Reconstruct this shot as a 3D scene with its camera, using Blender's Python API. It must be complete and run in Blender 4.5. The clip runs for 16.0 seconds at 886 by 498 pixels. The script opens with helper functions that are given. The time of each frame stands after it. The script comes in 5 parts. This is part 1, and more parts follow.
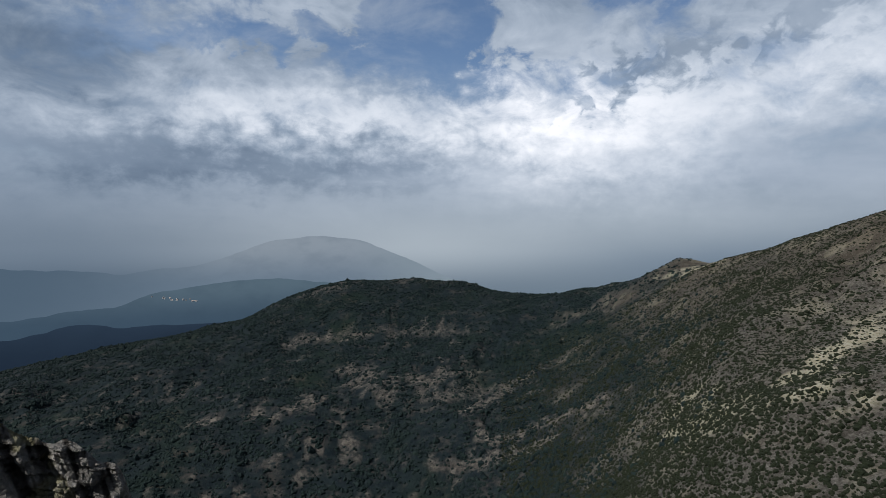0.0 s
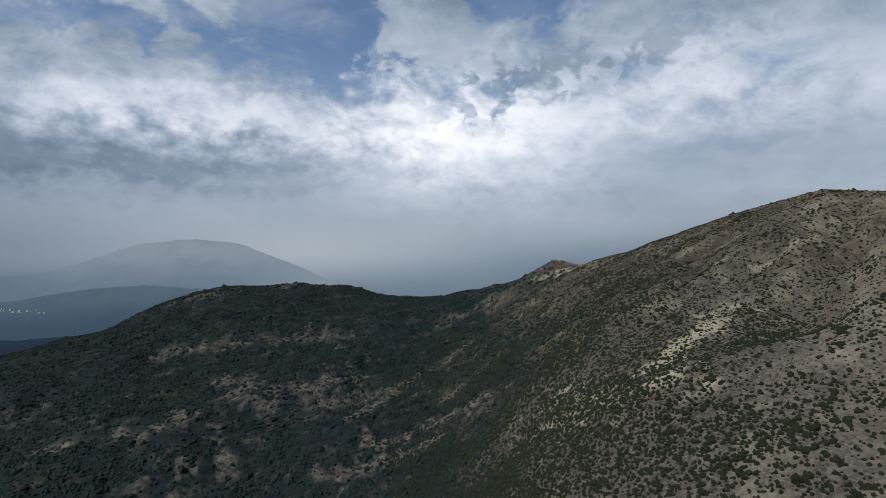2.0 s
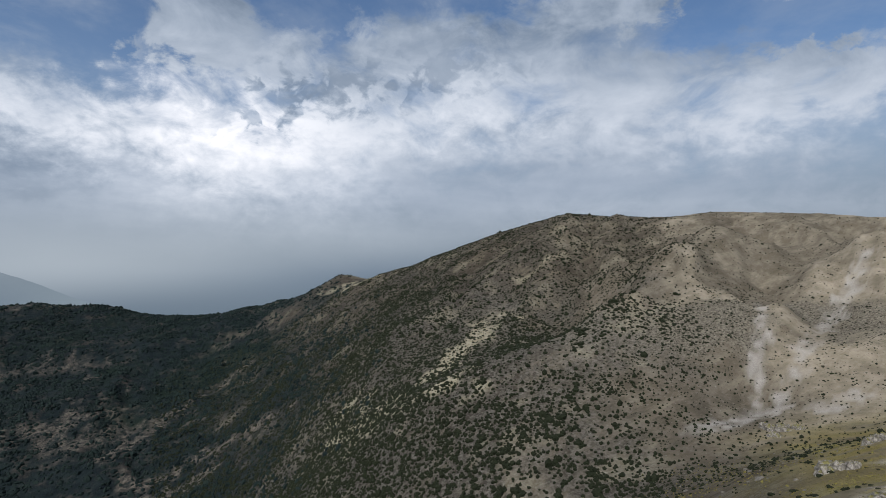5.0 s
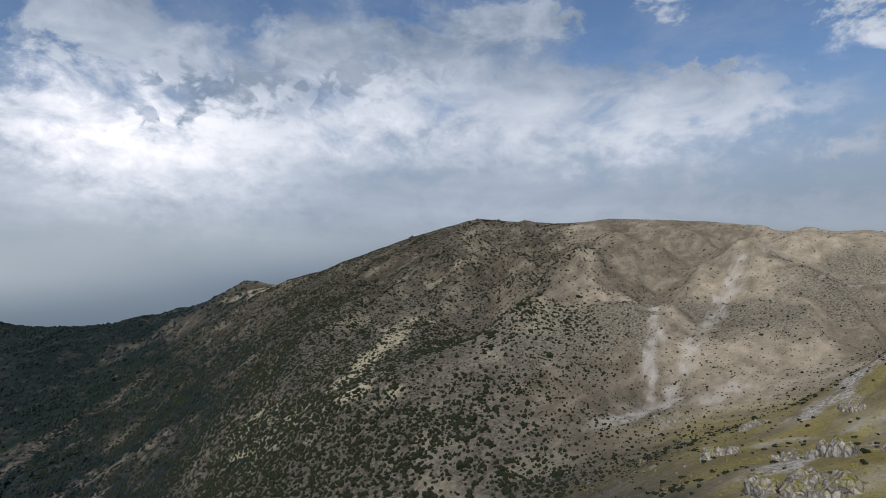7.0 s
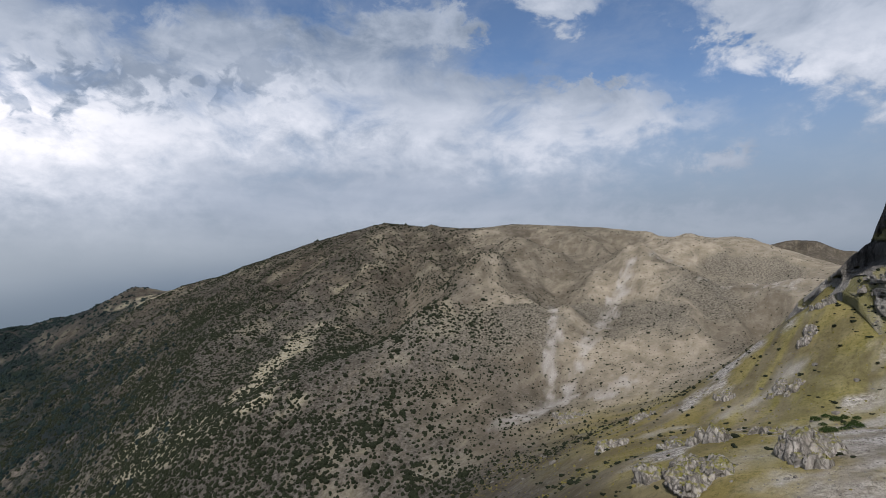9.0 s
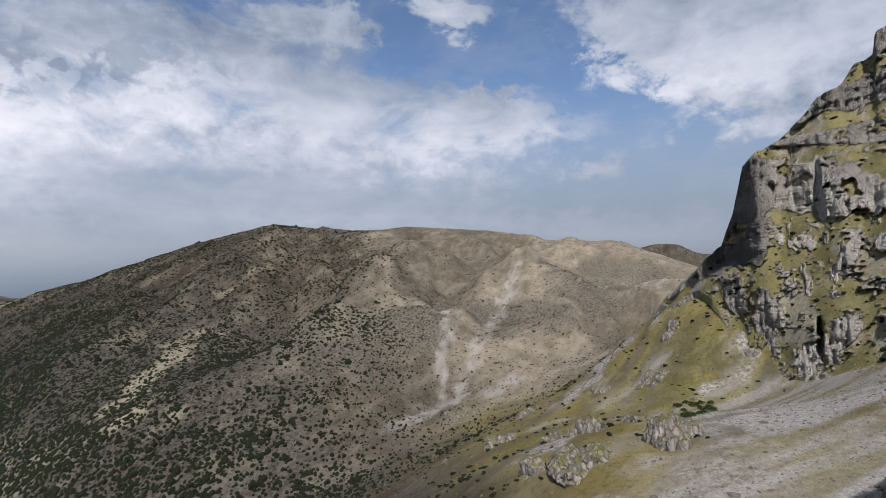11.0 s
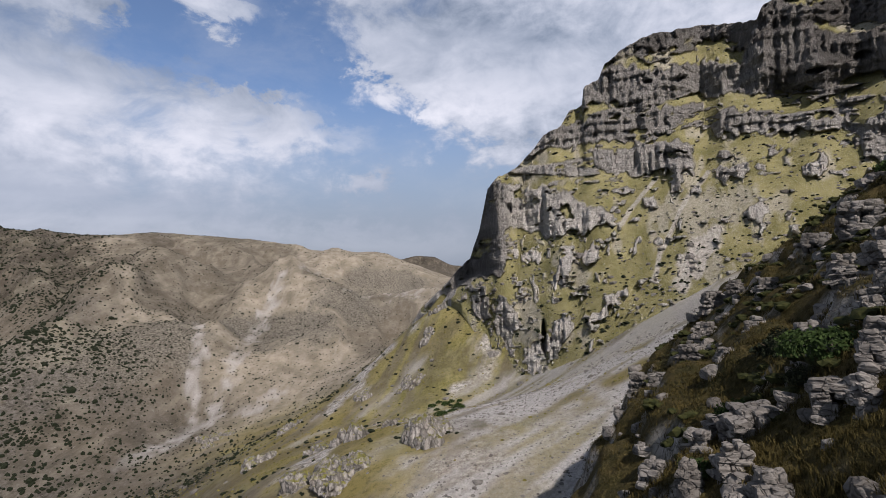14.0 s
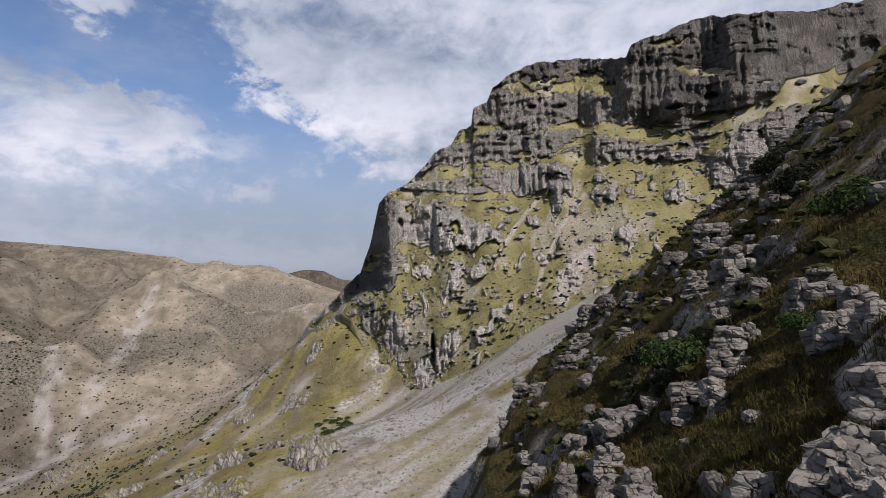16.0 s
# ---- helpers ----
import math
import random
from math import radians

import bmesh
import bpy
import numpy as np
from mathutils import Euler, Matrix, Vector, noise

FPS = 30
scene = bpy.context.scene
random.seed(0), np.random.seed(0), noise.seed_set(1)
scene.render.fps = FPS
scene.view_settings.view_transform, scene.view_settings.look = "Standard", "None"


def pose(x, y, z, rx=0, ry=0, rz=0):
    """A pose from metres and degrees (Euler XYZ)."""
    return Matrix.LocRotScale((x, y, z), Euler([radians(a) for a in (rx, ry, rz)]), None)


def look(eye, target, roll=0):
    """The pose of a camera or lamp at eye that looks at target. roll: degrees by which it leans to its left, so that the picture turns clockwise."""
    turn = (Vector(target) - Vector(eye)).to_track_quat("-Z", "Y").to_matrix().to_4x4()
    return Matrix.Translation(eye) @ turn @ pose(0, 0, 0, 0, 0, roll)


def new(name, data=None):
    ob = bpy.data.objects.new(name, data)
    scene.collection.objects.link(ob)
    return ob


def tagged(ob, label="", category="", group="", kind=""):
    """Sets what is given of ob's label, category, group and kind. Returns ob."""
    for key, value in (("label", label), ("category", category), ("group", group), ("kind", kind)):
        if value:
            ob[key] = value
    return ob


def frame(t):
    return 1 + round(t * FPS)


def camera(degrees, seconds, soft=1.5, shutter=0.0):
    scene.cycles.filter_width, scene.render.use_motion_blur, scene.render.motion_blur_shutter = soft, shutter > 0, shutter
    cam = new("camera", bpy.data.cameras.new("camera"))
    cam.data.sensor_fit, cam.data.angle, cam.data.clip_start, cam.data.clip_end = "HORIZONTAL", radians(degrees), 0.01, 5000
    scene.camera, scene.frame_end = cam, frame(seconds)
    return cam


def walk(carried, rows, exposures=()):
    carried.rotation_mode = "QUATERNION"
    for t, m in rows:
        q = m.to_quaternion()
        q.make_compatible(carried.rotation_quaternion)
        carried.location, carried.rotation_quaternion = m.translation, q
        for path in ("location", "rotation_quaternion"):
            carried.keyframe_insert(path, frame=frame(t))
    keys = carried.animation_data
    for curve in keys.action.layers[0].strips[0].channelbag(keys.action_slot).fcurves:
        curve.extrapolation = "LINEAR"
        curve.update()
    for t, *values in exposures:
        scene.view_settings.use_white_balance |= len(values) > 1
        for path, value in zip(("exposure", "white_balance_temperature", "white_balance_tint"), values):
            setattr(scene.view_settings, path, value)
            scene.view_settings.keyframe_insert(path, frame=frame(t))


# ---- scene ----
cam = camera(77.0, 16.0, soft=0.8)
# seconds, yaw, pitch, roll: the camera turns on the spot
ROWS = [
    (0, 0.00, 0.00, 0.00), (0.5, -2.31, 0.04, 0.07), (1, -5.13, 0.09, 0.19),
    (1.5, -8.31, 0.15, 0.25), (2, -11.72, 0.34, 0.23), (2.5, -15.15, 0.47, 0.18),
    (3, -18.77, 0.72, 0.15), (3.5, -22.59, 1.03, 0.15), (4, -26.67, 1.34, 0.19),
    (4.5, -30.21, 1.58, 0.22), (5, -33.38, 1.72, 0.20), (7.5, -44.33, 2.30, 0.62),
    (8, -46.51, 2.43, 0.71), (8.5, -49.27, 2.47, 0.75), (11, -62.89, 2.56, 1.17),
    (11.5, -66.67, 2.55, 1.26), (12, -71.02, 2.55, 1.24), (12.5, -74.96, 2.57, 1.21),
    (13, -78.66, 2.63, 1.27), (13.5, -82.95, 2.86, 1.33), (14, -86.68, 3.11, 1.34),
    (14.5, -89.88, 3.40, 1.26), (15, -92.72, 3.67, 1.28), (15.5, -95.57, 4.01, 1.32),
    (16, -97.90, 4.34, 1.37),
]
walk(cam, [(t, pose(0, 0, 0, 90 + p, r, y)) for t, y, p, r in ROWS],
     exposures=[(0, -0.12, 6350, 11), (5, -0.10, 6400, 12), (11, 0.04, 6550, 17), (16, 0.18, 6650, 20)])

# ---------------------------------------------------------------- light
SUN_AZ, SUN_EL = 245.0, 43.0
sun = new("sun", bpy.data.lights.new("sun", "SUN"))
sun.data.energy, sun.data.angle, sun.data.color = 5.0, radians(1.0), (1.0, 0.95, 0.86)
sun.matrix_world = look((0, 0, 0), (-math.sin(radians(SUN_AZ)) * math.cos(radians(SUN_EL)),
                                    -math.cos(radians(SUN_AZ)) * math.cos(radians(SUN_EL)), -math.sin(radians(SUN_EL))))
sun.location = (0, 0, 900)

world = bpy.data.worlds.new("sky")
scene.world = world
world.use_nodes = True


class Graph:
    """Small helper for building node trees."""

    def __init__(self, tree):
        self.tree = tree

    def node(self, kind):
        return self.tree.nodes.new(kind)

    def link(self, a, b):
        self.tree.links.new(a, b)

    def put(self, socket, value):
        if isinstance(value, bpy.types.NodeSocket):
            self.link(value, socket)
        elif isinstance(value, (tuple, list)) and len(value) == 3 and socket.type == "RGBA":
            socket.default_value = (*value, 1)
        else:
            socket.default_value = value

    def math(self, op, a, b=0.0, c=0.0, clamp=False):
        n = self.node("ShaderNodeMath")
        n.operation, n.use_clamp = op, clamp
        for s, v in zip(n.inputs, (a, b, c)):
            self.put(s, v)
        return n.outputs[0]

    def mix(self, f, a, b, blend="MIX"):
        n = self.node("ShaderNodeMix")
        n.data_type, n.blend_type = "RGBA", blend
        self.put(n.inputs[0], f)
        self.put(n.inputs[6], a)
        self.put(n.inputs[7], b)
        return n.outputs[2]

    def ramp(self, f, lo, hi):
        n = self.node("ShaderNodeMapRange")
        n.interpolation_type = "SMOOTHSTEP"
        self.put(n.inputs[0], f)
        n.inputs[1].default_value, n.inputs[2].default_value = min(lo, hi), max(lo, hi)
        if lo > hi:
            n.inputs[3].default_value, n.inputs[4].default_value = 1.0, 0.0
        return n.outputs[0]

    def noise(self, vec, scale, detail=5.0, rough=0.55, distort=0.0):
        n = self.node("ShaderNodeTexNoise")
        self.put(n.inputs["Vector"], vec)
        n.inputs["Scale"].default_value, n.inputs["Detail"].default_value = scale, detail
        n.inputs["Roughness"].default_value, n.inputs["Distortion"].default_value = rough, distort
        return n.outputs[0]

    def scaled(self, vec, s):
        n = self.node("ShaderNodeMapping")
        self.put(n.inputs[0], vec)
        n.inputs[3].default_value = s
        return n.outputs[0]


def build_sky():
    g = Graph(world.node_tree)
    g.tree.nodes.clear()
    out = g.node("ShaderNodeOutputWorld")
    back = g.node("ShaderNodeBackground")
    sky = g.node("ShaderNodeTexSky")
    sky.sky_type, sky.sun_disc = "NISHITA", False
    sky.sun_elevation, sky.sun_rotation = radians(SUN_EL), radians(SUN_AZ)
    sky.altitude = 1500
    sky.air_density, sky.dust_density = 1.0, 0.5
    way = g.node("ShaderNodeTexCoord").outputs["Generated"]
    sep = g.node("ShaderNodeSeparateXYZ")
    g.link(way, sep.inputs[0])
    x, y, z = sep.outputs
    # azimuth (degrees, clockwise from +y, centred on the open side) and elevation
    c, s = math.cos(radians(50)), math.sin(radians(50))
    xr = g.math("SUBTRACT", g.math("MULTIPLY", x, c), g.math("MULTIPLY", y, s))
    yr = g.math("ADD", g.math("MULTIPLY", x, s), g.math("MULTIPLY", y, c))
    az = g.math("ADD", g.math("MULTIPLY", g.math("ARCTAN2", xr, yr), 57.2958), 50.0)
    el = g.math("MULTIPLY", g.math("ARCSINE", z), 57.2958)
    # flat cloud-layer coordinates, which crowd together towards the horizon
    zz = g.math("ADD", g.math("MAXIMUM", z, 0.0), 0.16)
    layer = g.node("ShaderNodeCombineXYZ")
    g.link(g.math("DIVIDE", x, zz), layer.inputs[0])
    g.link(g.math("DIVIDE", y, zz), layer.inputs[1])
    layer = layer.outputs[0]
    wide = g.noise(layer, 1.5, 8.0, 0.6, 0.3)
    puff = g.noise(g.scaled(way, (1, 1, 1.6)), 9.0, 9.0, 0.6, 0.5)
    fine = g.noise(g.scaled(way, (1, 1, 1.5)), 22.0, 6.0, 0.6, 0.2)
    bands = g.noise(g.scaled(way, (1, 1, 5.0)), 2.6, 4.0, 0.5, 0.2)
    crumbs = g.noise(g.scaled(way, (1, 1, 1.3)), 26.0, 4.0, 0.5, 0.4)
    upper = g.ramp(el, 7.0, 15.0)
    # ragged edges: the blobs below are looked up at shifted places
    azw = g.math("ADD", az, g.math("MULTIPLY", g.math("SUBTRACT", puff, 0.5), 16.0))
    elw = g.math("ADD", el, g.math("MULTIPLY", g.math("SUBTRACT", fine, 0.5), 9.0))

    def blob(a, e, wa, we, lean=0.0):
        da, de = g.math("SUBTRACT", azw, a), g.math("SUBTRACT", elw, e)
        de = g.math("SUBTRACT", de, g.math("MULTIPLY", da, lean))
        r2 = g.math("ADD", g.math("POWER", g.math("ABSOLUTE", g.math("DIVIDE", da, wa)), 2.0),
                    g.math("POWER", g.math("ABSOLUTE", g.math("DIVIDE", de, we)), 2.0))
        return g.math("EXPONENT", g.math("MULTIPLY", r2, -1.0))

    def total(parts):
        acc = None
        for weight, *b in parts:
            v = g.math("MULTIPLY", blob(*b), weight)
            acc = v if acc is None else g.math("ADD", acc, v)
        return acc

    # openings of blue between the clouds
    holes = total([(0.75, -5, 20.5, 13, 3.4, -0.02), (0.8, -24, 19, 9, 2.5), (0.9, 1, 25, 14, 3.6), (1.0, 20, 25.5, 9, 2.6), (0.7, 5, 18, 9, 3.4), (0.9, 44, 27, 14, 2.6),
                   (1.0, 57, 23.5, 11, 3.4, -0.12), (1.0, 70, 20, 10, 3.2, -0.25), (1.1, 80, 18, 9, 3.2, -0.3),
                   (0.9, 68, 26, 10, 3.0), (0.75, 82, 11, 14, 3.0), (0.6, 96, 7, 12, 4.0), (0.5, 75, 7, 14, 2.0)])
    # clouds that lie inside those openings
    extra = total([(1.5, 9, 22.5, 4.5, 4.0), (1.3, -15, 19.5, 1.7, 1.5), (1.3, -9.4, 21.5, 1.5, 1.3), (1.2, -11, 24, 2.5, 1.5), (1.1, -21.5, 17, 4.5, 1.8),
                   (0.9, -16, 23.2, 1.6, 1.2), (0.6, 3.5, 19, 1.6, 1.2), (1.2, 53, 24, 3.2, 1.8), (1.1, 65.5, 25.5, 4.0, 2.0), (0.9, 47, 25.5, 6, 2.5),
                   (0.7, 84, 20, 4.0, 3.0), (0.8, 79.5, 10.6, 2.4, 1.3), (0.7, 70, 17, 5, 1.8), (1.3, 94, 20, 10, 5.5)])
    # shining thin cloud, and the dull undersides
    shine = total([(0.82, 13, 13.5, 13, 5.0), (0.65, -12, 13.5, 20, 2.6), (0.45, 12, 8, 14, 5.0), (0.55, 36, 16, 16, 4.0),
                   (0.5, 62, 13, 16, 3.4), (0.22, 55, 6.5, 22, 3.5), (0.6, 90, 18, 12, 4.5), (0.35, 110, 25, 15, 5)])
    dull = total([(0.6, -37, 17, 12, 10.0), (0.35, 2, 9, 12, 3.0), (0.3, -2, 16, 9, 3.0), (0.25, 12, 5, 16, 3.0), (0.4, -24, 8.5, 16, 2.5), (0.3, -10, 7.5, 20, 1.8), (0.5, 20, 18, 7, 2.4, 0.12),
                  (0.4, 26, 17, 6, 2.2, 0.1), (0.25, 45, 13.5, 14, 2.0), (0.3, 38, 22, 9, 2.5), (0.4, 97, 24, 12, 3.0), (0.3, 66, 13, 22, 9.0), (0.55, 94, 19, 12, 8.0)])
    cover = g.math("ADD", g.math("SUBTRACT", 0.75, holes), extra)
    cover = g.math("ADD", cover, g.math("MULTIPLY", g.math("SUBTRACT", puff, 0.5), 1.5))
    cover = g.math("ADD", cover, g.math("MULTIPLY", g.math("SUBTRACT", wide, 0.5), 0.6))
    cover = g.math("ADD", cover, g.math("MULTIPLY", g.math("SUBTRACT", fine, 0.5), 0.4))
    cover = g.ramp(cover, 0.02, 0.80)
    heap = g.math("ADD", extra, g.math("MULTIPLY", g.math("SUBTRACT", puff, 0.5), 1.6))
    cover = g.math("MAXIMUM", cover, g.math("MULTIPLY", g.ramp(heap, 0.30, 0.95), 0.95))
    # brightness of the clouds
    lum = g.math("ADD", 0.445, g.math("MULTIPLY", shine, 0.60))
    lum = g.math("ADD", lum, g.math("MULTIPLY", g.math("SUBTRACT", fine, 0.5), g.math("MULTIPLY", upper, 0.30)))
    lum = g.math("SUBTRACT", lum, g.math("MULTIPLY", dull, 0.30))
    lum = g.math("ADD", lum, g.math("MULTIPLY", g.math("SUBTRACT", bands, 0.5), 0.42))
    lump = g.math("MULTIPLY", g.math("SUBTRACT", puff, 0.5), g.math("ADD", 0.10, g.math("MULTIPLY", upper, 0.42)))
    lum = g.math("MAXIMUM", g.math("ADD", lum, lump), 0.13)
    # small grey scraps in front of the bright cloud
    scrap = total([(1.0, 18.5, 17.0, 6.0, 1.9, 0.06), (0.8, 28, 18.5, 6, 2.4), (0.8, 15, 13.8, 4, 1.0), (0.5, 38, 20, 7, 3)])
    scrap = g.math("MULTIPLY", scrap, g.ramp(crumbs, 0.45, 0.56))
    lum = g.math("ADD", lum, g.math("MULTIPLY", scrap, g.math("SUBTRACT", 0.33, lum)))
    tone = g.node("ShaderNodeCombineColor")
    g.link(g.math("MULTIPLY", g.math("POWER", lum, 1.18), 0.97), tone.inputs[0])
    g.link(lum, tone.inputs[1])
    g.link(g.math("MULTIPLY", g.math("POWER", lum, 0.82), 1.05), tone.inputs[2])
    blue = g.mix(1.0, sky.outputs[0], (0.080, 0.097, 0.108), "MULTIPLY")
    blue = g.mix(g.ramp(el, 21.0, 5.0), blue, (0.27, 0.35, 0.44))
    # thin veils drawn out across the blue
    wisp = g.noise(g.scaled(way, (1, 1, 2.0)), 6.0, 8.0, 0.62, 0.25)
    veil = g.math("ADD", 0.10, g.math("MULTIPLY", g.ramp(wisp, 0.40, 0.72), 0.42))
    veil = g.math("MULTIPLY", veil, g.math("ADD", 0.42, g.math("MULTIPLY", g.ramp(az, 24.0, -10.0), 0.65)))
    blue = g.mix(veil, blue, (0.46, 0.52, 0.59))
    col = g.mix(cover, blue, tone.outputs[0])
    # haze of the plain below the clouds: darker and bluer under the shower
    low = g.ramp(el, 8.5, 0.0)
    dark = g.math("ADD", g.math("MULTIPLY", g.ramp(az, 0.0, -36.0), 0.8), g.math("MULTIPLY", g.ramp(az, 22.0, 44.0), 0.35))
    mist = g.mix(dark, (0.43, 0.49, 0.535), (0.10, 0.15, 0.215))
    mist = g.mix(g.math("MULTIPLY", g.ramp(el, 5.0, -3.0), g.ramp(az, -5.0, 30.0)), mist, (0.13, 0.19, 0.26))
    col = g.mix(g.math("MULTIPLY", low, 0.9), col, mist)
    # dark cloud added overhead, out of view, to hold the ambient light down
    col = g.mix(g.math("MULTIPLY", g.ramp(el, 29.0, 48.0), 0.9), col, (0.075, 0.09, 0.115))
    col = g.mix(g.ramp(el, 0.3, -4.5), col, g.mix(dark, (0.17, 0.225, 0.28), (0.055, 0.095, 0.145)))
    g.link(col, back.inputs[0])
    back.inputs[1].default_value = 1.0
    g.link(back.outputs[0], out.inputs[0])


build_sky()

# ---------------------------------------------------------------- materials


def material(name, rough=0.9):
    m = bpy.data.materials.new(name)
    m.use_nodes = True
    g = Graph(m.node_tree)
    b = m.node_tree.nodes["Principled BSDF"]
    b.inputs["Roughness"].default_value = rough
    b.inputs["Specular IOR Level"].default_value = 0.07
    return m, g, b


def bump(g, b, height, strength, dist):
    n = g.node("ShaderNodeBump")
    n.inputs["Strength"].default_value, n.inputs["Distance"].default_value = strength, dist
    g.link(height, n.inputs["Height"])
    g.link(n.outputs[0], b.inputs["Normal"])


def attr(g, name):
    n = g.node("ShaderNodeAttribute")
    n.attribute_name = name
    return n.outputs["Fac"]


def place(g):
    return g.node("ShaderNodeNewGeometry").outputs["Position"]


def cracks(g, p, scale, stretch, width):
    """1 on the blocks, 0 in the joints between them."""
    n = g.node("ShaderNodeTexVoronoi")
    n.feature = "DISTANCE_TO_EDGE"
    warp = g.node("ShaderNodeVectorMath")
    warp.operation = "MULTIPLY_ADD"
    tex = g.node("ShaderNodeTexNoise")
    g.link(p, tex.inputs["Vector"])
    tex.inputs["Scale"].default_value, tex.inputs["Detail"].default_value = scale * 1.5, 3
    g.link(tex.outputs["Color"], warp.inputs[0])
    warp.inputs[1].default_value = (0.7 / scale,) * 3
    g.link(p, warp.inputs[2])
    g.link(g.scaled(warp.outputs[0], (1, 1, stretch)), n.inputs["Vector"])
    n.inputs["Scale"].default_value = scale
    return g.ramp(n.outputs["Distance"], 0.0, width)


def rock_colour(g, p):
    """Grey limestone: pale weathered faces, dark lichened streaks, warm stains."""
    big = g.noise(p, 0.12, 4)
    mid = g.noise(g.scaled(p, (1, 1, 0.35)), 0.9, 6, 0.62)
    small = g.noise(p, 5.0, 5, 0.65)
    col = g.mix(g.ramp(mid, 0.32, 0.66), (0.125, 0.12, 0.115), (0.50, 0.49, 0.47))
    col = g.mix(g.math("MULTIPLY", g.ramp(small, 0.5, 0.75), 0.5), col, (0.56, 0.55, 0.53))
    col = g.mix(g.math("MULTIPLY", g.ramp(big, 0.5, 0.75), 0.4), col, (0.27, 0.22, 0.17))
    return col, mid, small


def make_ground():
    m, g, b = material("hillside")
    p = place(g)
    big, mid, small = g.noise(p, 0.012, 5, 0.6), g.noise(p, 0.07, 7, 0.7), g.noise(p, 0.9, 7, 0.75)
    speck = g.noise(p, 0.45, 5, 0.8)
    tiny = g.noise(p, 9.0, 4, 0.7)
    # dry and stony ground darkened for cloud shade on the hill's wooded side
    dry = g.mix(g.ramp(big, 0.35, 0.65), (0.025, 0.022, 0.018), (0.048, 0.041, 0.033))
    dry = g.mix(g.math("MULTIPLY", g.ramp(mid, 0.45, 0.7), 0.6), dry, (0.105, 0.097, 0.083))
    pale = g.mix(g.ramp(mid, 0.35, 0.65), (0.215, 0.192, 0.149), (0.335, 0.303, 0.248))
    run = g.node("ShaderNodeMapping")
    g.link(p, run.inputs[0])
    run.inputs[2].default_value, run.inputs[3].default_value = (0, 0, radians(-34)), (0.14, 1.0, 0.4)
    streak = g.noise(run.outputs[0], 0.06, 6, 0.7, 0.6)
    pale = g.mix(g.math("MULTIPLY", g.ramp(streak, 0.5, 0.65), 0.3), pale, (0.38, 0.355, 0.31))
    pale = g.mix(g.math("MULTIPLY", g.ramp(streak, 0.45, 0.33), 0.35), pale, (0.13, 0.115, 0.078))
    dry = g.mix(g.math("MULTIPLY", g.ramp(streak, 0.52, 0.66), 0.5), dry, (0.15, 0.133, 0.10))
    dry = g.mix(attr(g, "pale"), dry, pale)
    grey = g.mix(g.ramp(g.noise(p, 0.55, 6, 0.8), 0.40, 0.60), (0.040, 0.038, 0.032), (0.20, 0.187, 0.16))
    dry = g.mix(g.math("MULTIPLY", attr(g, "scrub"), 0.8), dry, grey)
    stony = g.mix(g.ramp(g.noise(p, 0.35, 7, 0.8), 0.40, 0.62), (0.025, 0.024, 0.021), (0.145, 0.14, 0.132))
    dry = g.mix(g.math("MULTIPLY", attr(g, "stony"), 0.75), dry, stony)
    dry = g.mix(g.math("MULTIPLY", g.ramp(speck, 0.56, 0.7), 0.55), dry, (0.31, 0.302, 0.29))
    dry = g.mix(g.math("MULTIPLY", g.ramp(small, 0.54, 0.68), 0.6), dry, (0.045, 0.043, 0.028))
    green = g.mix(g.ramp(mid, 0.35, 0.65), (0.148, 0.142, 0.046), (0.275, 0.252, 0.112))
    green = g.mix(g.math("MULTIPLY", g.ramp(big, 0.4, 0.6), 0.5), green, (0.21, 0.165, 0.075))
    green = g.mix(g.math("MULTIPLY", g.ramp(small, 0.45, 0.68), 0.65), green, (0.06, 0.06, 0.018))
    green = g.mix(g.math("MULTIPLY", g.ramp(tiny, 0.5, 0.7), 0.45), green, (0.10, 0.085, 0.03))
    # woods: cloud shade and blue haze over the valley put into the green
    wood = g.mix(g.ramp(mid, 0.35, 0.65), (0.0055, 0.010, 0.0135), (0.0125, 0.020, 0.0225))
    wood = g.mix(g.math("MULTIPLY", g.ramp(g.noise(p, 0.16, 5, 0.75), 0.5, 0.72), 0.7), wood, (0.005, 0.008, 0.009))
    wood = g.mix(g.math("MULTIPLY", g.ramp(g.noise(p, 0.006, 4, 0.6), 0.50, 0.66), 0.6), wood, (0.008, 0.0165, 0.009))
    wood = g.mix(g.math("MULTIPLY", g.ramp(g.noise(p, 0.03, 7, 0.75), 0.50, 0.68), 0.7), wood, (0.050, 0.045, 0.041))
    stone = g.mix(g.ramp(g.noise(p, 1.3, 9, 0.8), 0.36, 0.64), (0.27, 0.27, 0.273), (0.46, 0.457, 0.455))
    rock, rmid, rsmall = rock_colour(g, p)
    joint = cracks(g, p, 1.5, 1.6, 0.08)
    rock = g.mix(g.math("ADD", 0.3, g.math("MULTIPLY", joint, 0.7)), (0.05, 0.048, 0.045), rock)
    # heath of the near slope, darkened for the shade lying on it
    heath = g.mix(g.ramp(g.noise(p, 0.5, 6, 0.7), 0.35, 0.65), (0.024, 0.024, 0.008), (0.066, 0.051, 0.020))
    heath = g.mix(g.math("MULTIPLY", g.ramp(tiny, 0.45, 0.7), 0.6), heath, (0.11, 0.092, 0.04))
    col = g.mix(attr(g, "green"), dry, green)
    col = g.mix(attr(g, "heath"), col, heath)
    # stony ground and the sun patches painted onto the hill
    col = g.mix(attr(g, "bare_lit"), col, g.mix(g.ramp(speck, 0.4, 0.6), (0.27, 0.25, 0.165), (0.42, 0.40, 0.33)))
